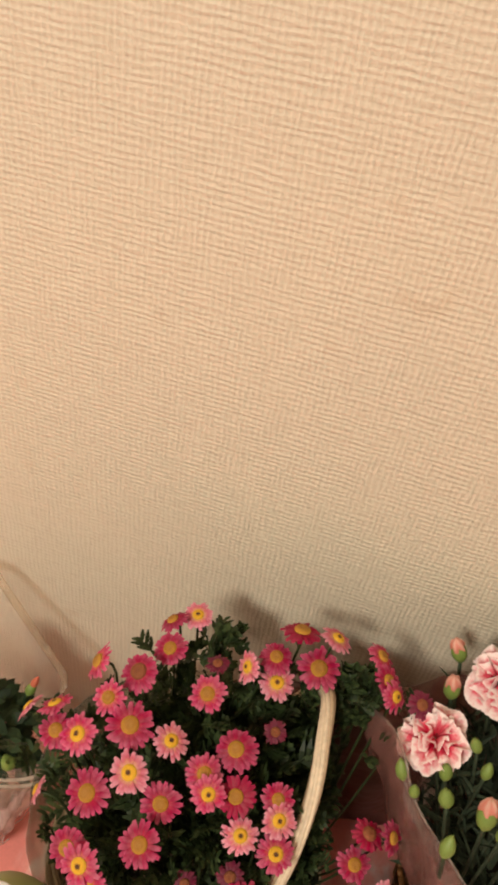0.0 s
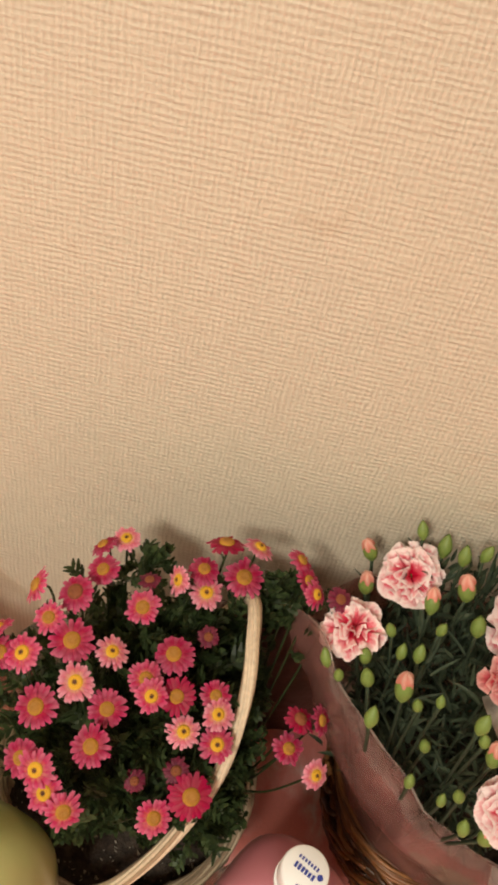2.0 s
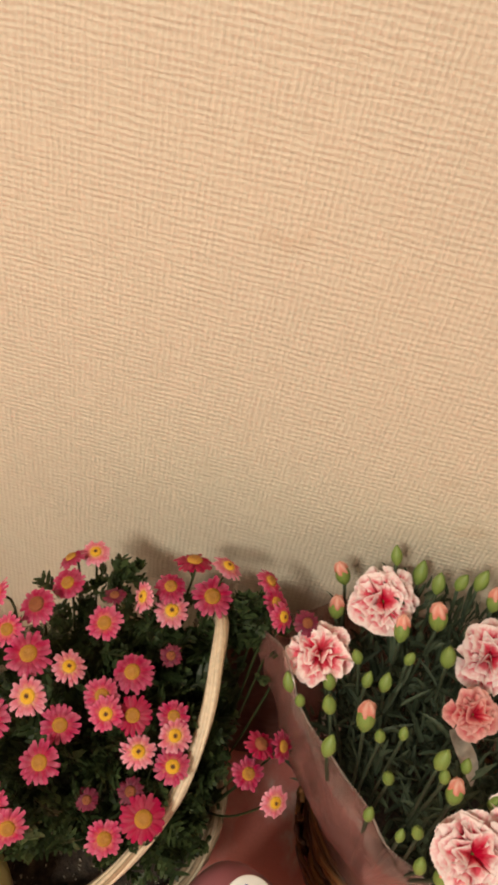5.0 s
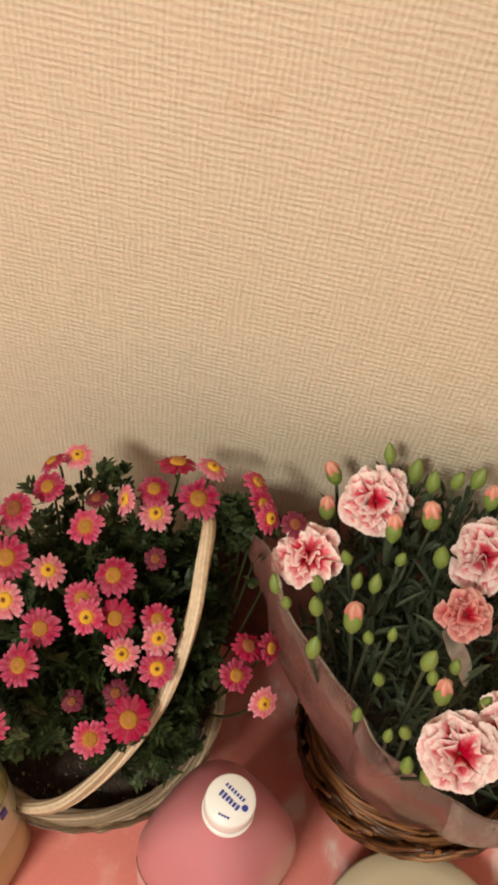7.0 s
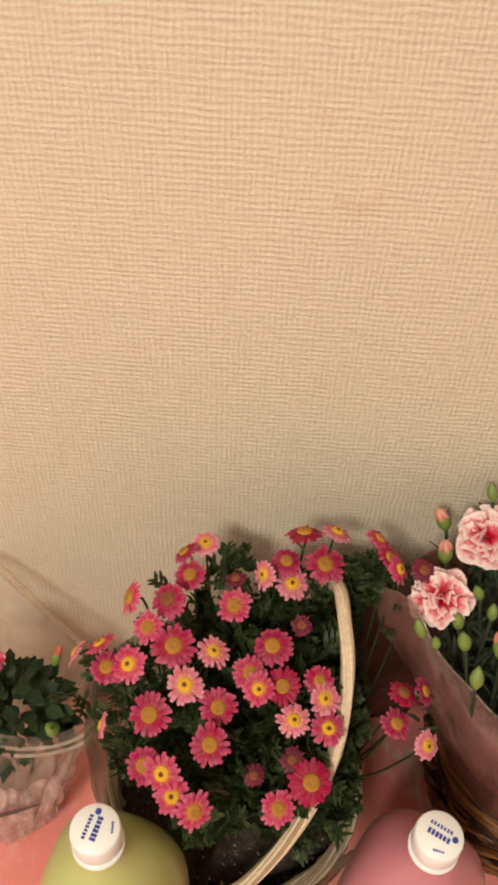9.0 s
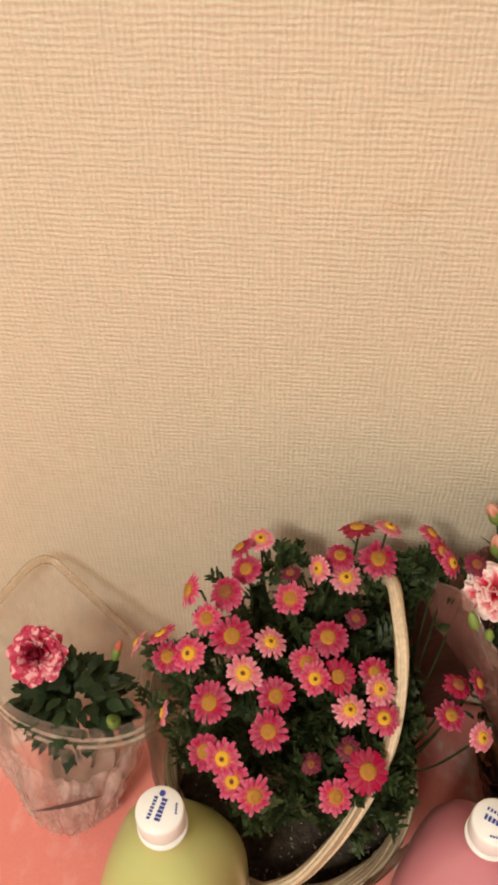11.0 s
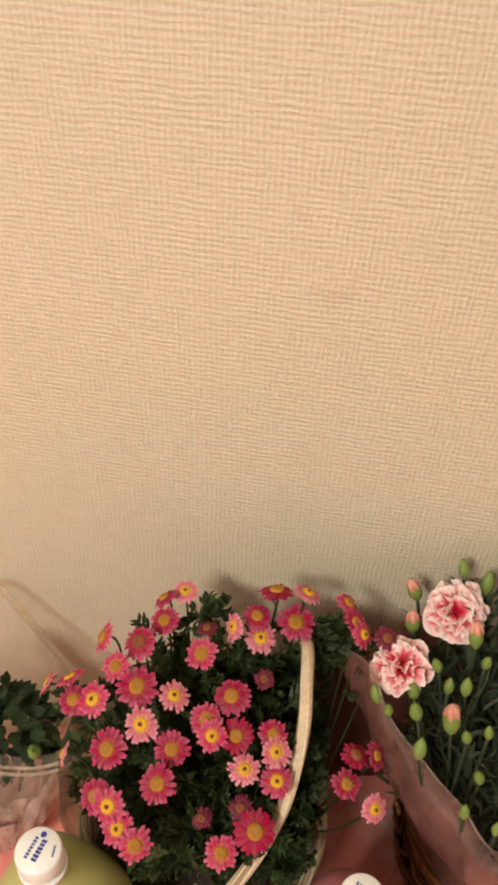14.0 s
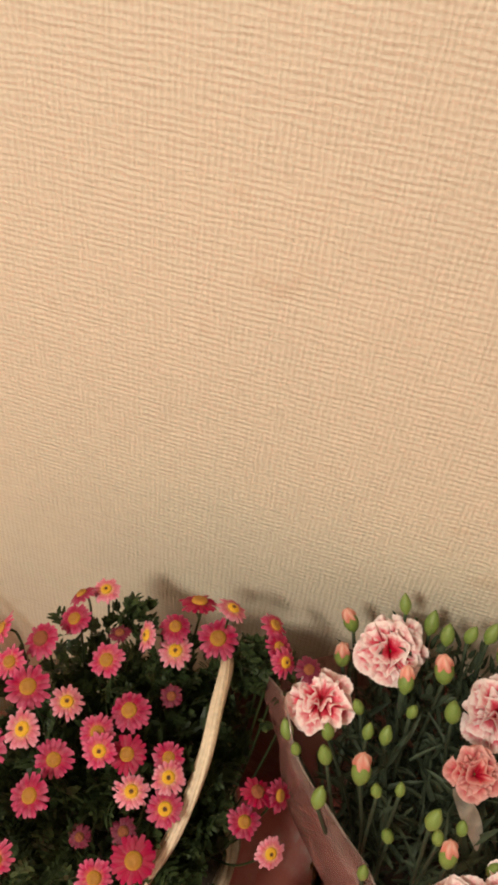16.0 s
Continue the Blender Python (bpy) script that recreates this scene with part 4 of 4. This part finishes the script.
rose_flower()
rose_rest()


def carrier_bag():
    thing = tagged(new("plastic_bag"), "thin clear plastic carrier bag standing open around the rose", "bag")
    n = 144

    peak, left_foot, right_foot = Vector((-0.272, 0.350, 0.212)), Vector((-0.392, 0.345, 0.045)), Vector((-0.178, 0.308, 0.134))

    def raw_lip(a):
        c, s = math.cos(a), math.sin(a)
        front = Vector((-0.224 + 0.060 * c, 0.238 + 0.028 * min(s, 0.0), 0.174 - 0.014 * c + 0.004 * min(s, 0.0)))
        if s <= 0:
            return front
        back = right_foot.lerp(peak, (1 - c) / 1.25) if c > -0.25 else peak.lerp(left_foot, (-0.25 - c) / 0.75)
        w = min(1.0, s * 2.6)
        return front.lerp(back, w * w * (3 - 2 * w))

    def lip(a):
        total = Vector((0, 0, 0))
        for k in range(-3, 4):
            total += raw_lip(a + k * 0.055)
        return total / 7

    rings = []
    for j in range(31):
        t = j / 30
        ring = []
        for k in range(n):
            a = 2 * math.pi * k / n
            foot = Vector((-0.246 + 0.030 * math.cos(a), 0.220 + 0.028 * math.sin(a), 0.002))
            up = lip(a)
            bulge = 0.008 * math.sin(math.pi * min(1, t * 1.05)) ** 0.7
            d = Vector((math.cos(a), math.sin(a), 0))
            q = foot.lerp(up, t) + d * bulge * (1.0 if math.sin(a) < 0.3 else 0.3)
            q += d * (0.016 * abs(noise.noise((math.cos(a) * 2.2, math.sin(a) * 2.2, t * 1.6))) - 0.012 * abs(noise.noise((math.cos(a) * 4.5 + t * 1.5, math.sin(a) * 4.5, 3.0 + t * 2.5))) - 0.005 * abs(noise.noise((math.cos(a) * 9, math.sin(a) * 9, 9.0 + t * 1.5)))) * math.sin(math.pi * min(1, t * 0.95 + 0.05))
            q.y = min(q.y, WALL_Y - 0.006)
            ring.append(q)
        rings.append(ring)
    v, f = [], []
    loft(v, f, rings)
    f.append(tuple(reversed(range(n))))
    body = part_raw("body", v, f, BAG_FILM, thing, "crinkled clear film")
    # the milky front below the band, with its cut-out grip
    def on_film(k, j, push):
        i, h = int(k), min(int(j), 29)
        low = rings[h][i % n].lerp(rings[h][(i + 1) % n], k - i)
        high = rings[h + 1][i % n].lerp(rings[h + 1][(i + 1) % n], k - i)
        q = low.lerp(high, j - h)
        out = Vector((q.x + 0.232, q.y - 0.236, 0)).normalized()
        return q + out * push

    def top_of_front(u):
        return 24.6 - (6.5 * math.sin(math.pi * (u - 0.22) / 0.60) ** 0.6 if 0.22 < u < 0.82 else 0.0)

    sheet = []
    for j in range(25):
        row = []
        for i in range(97):
            u = i / 96
            level = top_of_front(u) * j / 24
            k = 70 + 76 * u
            crumple = 0.0035 * noise.noise((u * 14, level * 0.22, 7.0)) + 0.0022 * noise.noise((u * 30 + level * 0.4, level * 0.5, 2.0))
            row.append(on_film(k, level, 0.003 + crumple * min(1.0, level / 4)))
        sheet.append(row)
    v, f = [], []
    loft(v, f, sheet, closed=False)
    part_raw("front", v, f, BAG_MILK, thing, "milky crumpled front with a cut-out grip")
    # a dark strip that paints the shade where two folds part
    v, f = [], []
    start, end = on_film(101, 12.8, 0.016), on_film(122, 16.6, 0.014)
    loft(v, f, [[start.lerp(end, i / 16) + Vector((0, 0, side * 0.0042 * math.sin(math.pi * i / 16) - 0.004 * math.sin(math.pi * i / 16))) for i in range(17)] for side in (-1, 0, 1)], closed=False)
    part_raw("gap", v, f, SLIT_SHADE, thing, "dark strip painted as the shade between two folds")
    # whitish ridges that gather towards the foot, added as glints on the folds
    rng = random.Random(31)
    for _ in range(28):
        k0, drift, top = rng.randrange(76, 140), rng.uniform(-9, 9), rng.randrange(6, 21)
        line = []
        for j in range(1 + rng.randrange(0, 4), top):
            k = k0 + drift * j / 12 + 1.2 * math.sin(j * 0.9 + k0)
            a = rings[j][int(k) % n].lerp(rings[j][(int(k) + 1) % n], k - math.floor(k))
            line.append(a + Vector((a.x + 0.232, a.y - 0.236, 0)).normalized() * 0.0062)
        v, f = [], []
        tube(v, f, line, rng.uniform(0.0004, 0.0009), 5, 0.5)
        part_raw("crease", v, f, BAG_GLINT, thing, "pale thin ridge added as a glint on the film")
    # the folded band with two white stripes along the front lip
    for z0, z1, mat, name in ((-0.0010, -0.0235, BAG_HEM, "band"), (-0.0050, -0.0092, BAG_BAND, "stripe"), (-0.0132, -0.0172, BAG_BAND, "stripe")):
        v, f = [], []
        line = [lip(math.radians(181 + 178 * k / 48)) for k in range(49)]
        push = 0.0025 if name == "band" else 0.0034
        axis = Vector((-0.226, 0.238, 0))
        outs = [(Vector((q.x, q.y, 0)) - axis).normalized() for q in line]
        loft(v, f, [[q + o * (push - z0 * 0.25) + Vector((0, 0, z0 - 0.004)) for q, o in zip(line, outs)], [q + o * (push - z1 * 0.25) + Vector((0, 0, z1 - 0.004)) for q, o in zip(line, outs)]], closed=False)
        part_raw(name, v, f, mat, thing, "whitish stripe along the lip of the bag")
    # the hem along the raised back with its peak
    line = [lip(math.radians(20 + 140 * k / 60)) for k in range(61)]
    v, f = [], []
    tube(v, f, [q + Vector((0, -0.002, 0.0)) for q in line], 0.0042, 6, 0.30)
    part_raw("hem", v, f, BAG_HEM, thing, "folded translucent hem")


carrier_bag()


# ---- bottles ----
def bottle(x, y, turn, drink, drink_label, label, tall=1.0):
    thing = tagged(new("drink_bottle"), label, "bottle", "soft drink bottles")
    thing.matrix_basis = pose(x, y, 0.0, 0, 0, turn) @ Matrix.Diagonal((1, 1, tall, 1))
    n = 48

    def section(half, square, z):
        ring = []
        for k in range(n):
            a = 2 * math.pi * k / n
            c, s = math.cos(a), math.sin(a)
            p = 2 + square
            r = half / (abs(c) ** p + abs(s) ** p) ** (1 / p)
            ring.append(Vector((c * r, s * r, z)))
        return ring

    rows = [(0.020, 0, 0.006), (0.036, 1, 0.000), (0.041, 1.6, 0.005), (0.0435, 1.8, 0.020), (0.0435, 1.8, 0.075), (0.0422, 1.7, 0.082), (0.0435, 1.8, 0.090), (0.0438, 1.8, 0.180),
            (0.0434, 1.6, 0.196), (0.0412, 1.3, 0.216), (0.0368, 1.0, 0.235), (0.0295, 0.6, 0.252), (0.0215, 0.2, 0.264), (0.0160, 0, 0.272), (0.0128, 0, 0.279), (0.0126, 0, 0.298)]
    v, f = [], []
    loft(v, f, [section(*row) for row in rows])
    f.append(tuple(reversed(range(n))))
    part_raw("body", v, f, drink, thing, "milky drink in a clear plastic bottle")
    v, f = [], []
    loft(v, f, [section(0.0442, 1.8, 0.094), section(0.0442, 1.8, 0.163)])
    wrap = part_raw("label", v, f, drink_label, thing, "printed plastic label round the bottle")
    bm = bmesh.new()
    for i in range(5):
        bmesh.ops.create_cube(bm, size=1.0, matrix=Matrix.Translation((-0.018 + i * 0.009, -0.0443, 0.150)) @ Matrix.Diagonal((0.006, 0.0012, 0.013, 1)))
    part("print", bm, BLUE_INK, wrap, "dark blue printed marks", False)
    v, f = [], []
    loft(v, f, [circle(0, 0, 0.2835, 0.0148, n=n), circle(0, 0, 0.2865, 0.0148, n=n), circle(0, 0, 0.2865, 0.0126, n=n)])
    part_raw("neck_ring", v, f, WHITE_PLASTIC, thing)
    v, f = [], []
    m = 96
    for r, z in ((0.0138, 0.2895), (0.0141, 0.2902), (0.0141, 0.3022), (0.0138, 0.3044), (0.0129, 0.3055), (0.0005, 0.3056)):
        v.extend([Vector((math.cos(2 * math.pi * k / m) * (r + (0.00022 if k % 2 and 0.286 < z < 0.302 else 0)), math.sin(2 * math.pi * k / m) * (r + (0.00022 if k % 2 and 0.286 < z < 0.302 else 0)), z)) for k in range(m)])
    for i in range(5):
        for k in range(m):
            a, b = i * m + k, i * m + (k + 1) % m
            f.append((a, b, b + m, a + m))
    cap = part_raw("cap", v, f, WHITE_PLASTIC, thing, "white ribbed screw cap")
    # printed marks: plain bars, a dot and a small arc
    bm = bmesh.new()

    def bar(cx, cy, w, h):
        bmesh.ops.create_cube(bm, size=1.0, matrix=Matrix.Translation((cx, cy, 0.3058)) @ Matrix.Diagonal((w, h, 0.0003, 1)))

    rng = random.Random(6)
    for i in range(6):
        bar(-0.0060 + i * 0.0023, -0.0010, 0.0016, rng.uniform(0.0028, 0.0036))
    for i in range(7):
        bar(-0.0066 + i * 0.0020, 0.0042, 0.0012, rng.uniform(0.0016, 0.0023))
    bmesh.ops.create_cone(bm, cap_ends=True, segments=14, radius1=0.0018, radius2=0.0018, depth=0.0003, matrix=Matrix.Translation((0.0087, 0.0016, 0.3058)))
    for i in range(4):
        bar(0.0005 + i * 0.0016, -0.0098 + 0.0005 * i, 0.0013, 0.0010)
    part("print", bm, BLUE_INK, cap, "small blue printed marks", False)
    return thing


bottle(-0.1145, 0.100, 78, GREEN_DRINK, GREEN_LABEL, "large plastic bottle of milky green drink with white cap")
bottle(0.0775, 0.1190, -28, PINK_DRINK, PINK_LABEL, "large plastic bottle of milky pink drink with white cap", 0.945)


# ---- dish ----
def dish():
    thing = tagged(new("dish"), "round beige dish on the pink cloth, its shadow painted as a dark bowl", "dish")
    thing.location = (0.243, 0.111, 0)
    glaze = plain_material("beige_glaze", (0.62, 0.54, 0.38), 0.3, 0.06, 25.0)
    # Maroon paints the shadow round the dish onto the bowl; also the grip's brown.
    rim = plain_material("maroon_shadow_and_grip", (0.16, 0.045, 0.03), 0.35, 0.15)
    v, f = [], []
    loft(v, f, [circle(0, 0, z, r) for r, z in ((0.001, 0.002), (0.05, 0.002), (0.052, 0.0), (0.055, 0.006), (0.072, 0.037), (0.0735, 0.040), (0.070, 0.040), (0.053, 0.012), (0.001, 0.010))])
    part_raw("bowl", v, f, rim, thing, "bowl painted dark maroon for the shadow round the dish")
    v, f = [], []
    loft(v, f, [circle(0, 0, z, r) for r, z in ((0.070, 0.0405), (0.076, 0.041), (0.077, 0.044), (0.074, 0.048), (0.060, 0.0505), (0.001, 0.052))])
    part_raw("lid", v, f, glaze, thing, "smooth beige top")
    v, f = [], []
    tube(v, f, spline([(-0.046, 0.008, 0.050), (-0.036, 0.012, 0.056), (-0.022, 0.010, 0.056), (-0.012, 0.002, 0.051)], 5), 0.004, 8)
    part_raw("grip", v, f, rim, thing, "small brown grip on the lid")


dish()


def brown_paper():
    """Dark glossy paper standing between the two baskets and the wall."""
    n = Nodes("dark_brown_paper")
    n.bump(n.noise(18.0, 3.0), 0.5, 0.01)
    mat = n.finish(n.ramp(n.noise(30.0, 3.0), (0.3, (0.070, 0.026, 0.018)), (0.7, (0.105, 0.042, 0.028))), 0.32)
    v, f, rings = [], [], []
    for j in range(9):
        z = 0.001 + 0.212 * j / 8
        ring = []
        for k in range(25):
            u = k / 24
            x = -0.005 + 0.125 * u
            y = 0.345 - 0.012 * math.sin(u * math.pi) + 0.004 * noise.noise((u * 5, j * 0.5, 2.0))
            ring.append(Vector((x, y, z * (1 - 0.12 * (2 * u - 1) ** 2))))
        rings.append(ring)
    loft(v, f, rings, closed=False)
    ob = mesh_object("wrapping_paper", v, f, mat)
    ob.modifiers.new("thickness", "SOLIDIFY").thickness = 0.0006
    tagged(ob, "dark brown glossy wrapping paper standing against the wall", "paper")


brown_paper()
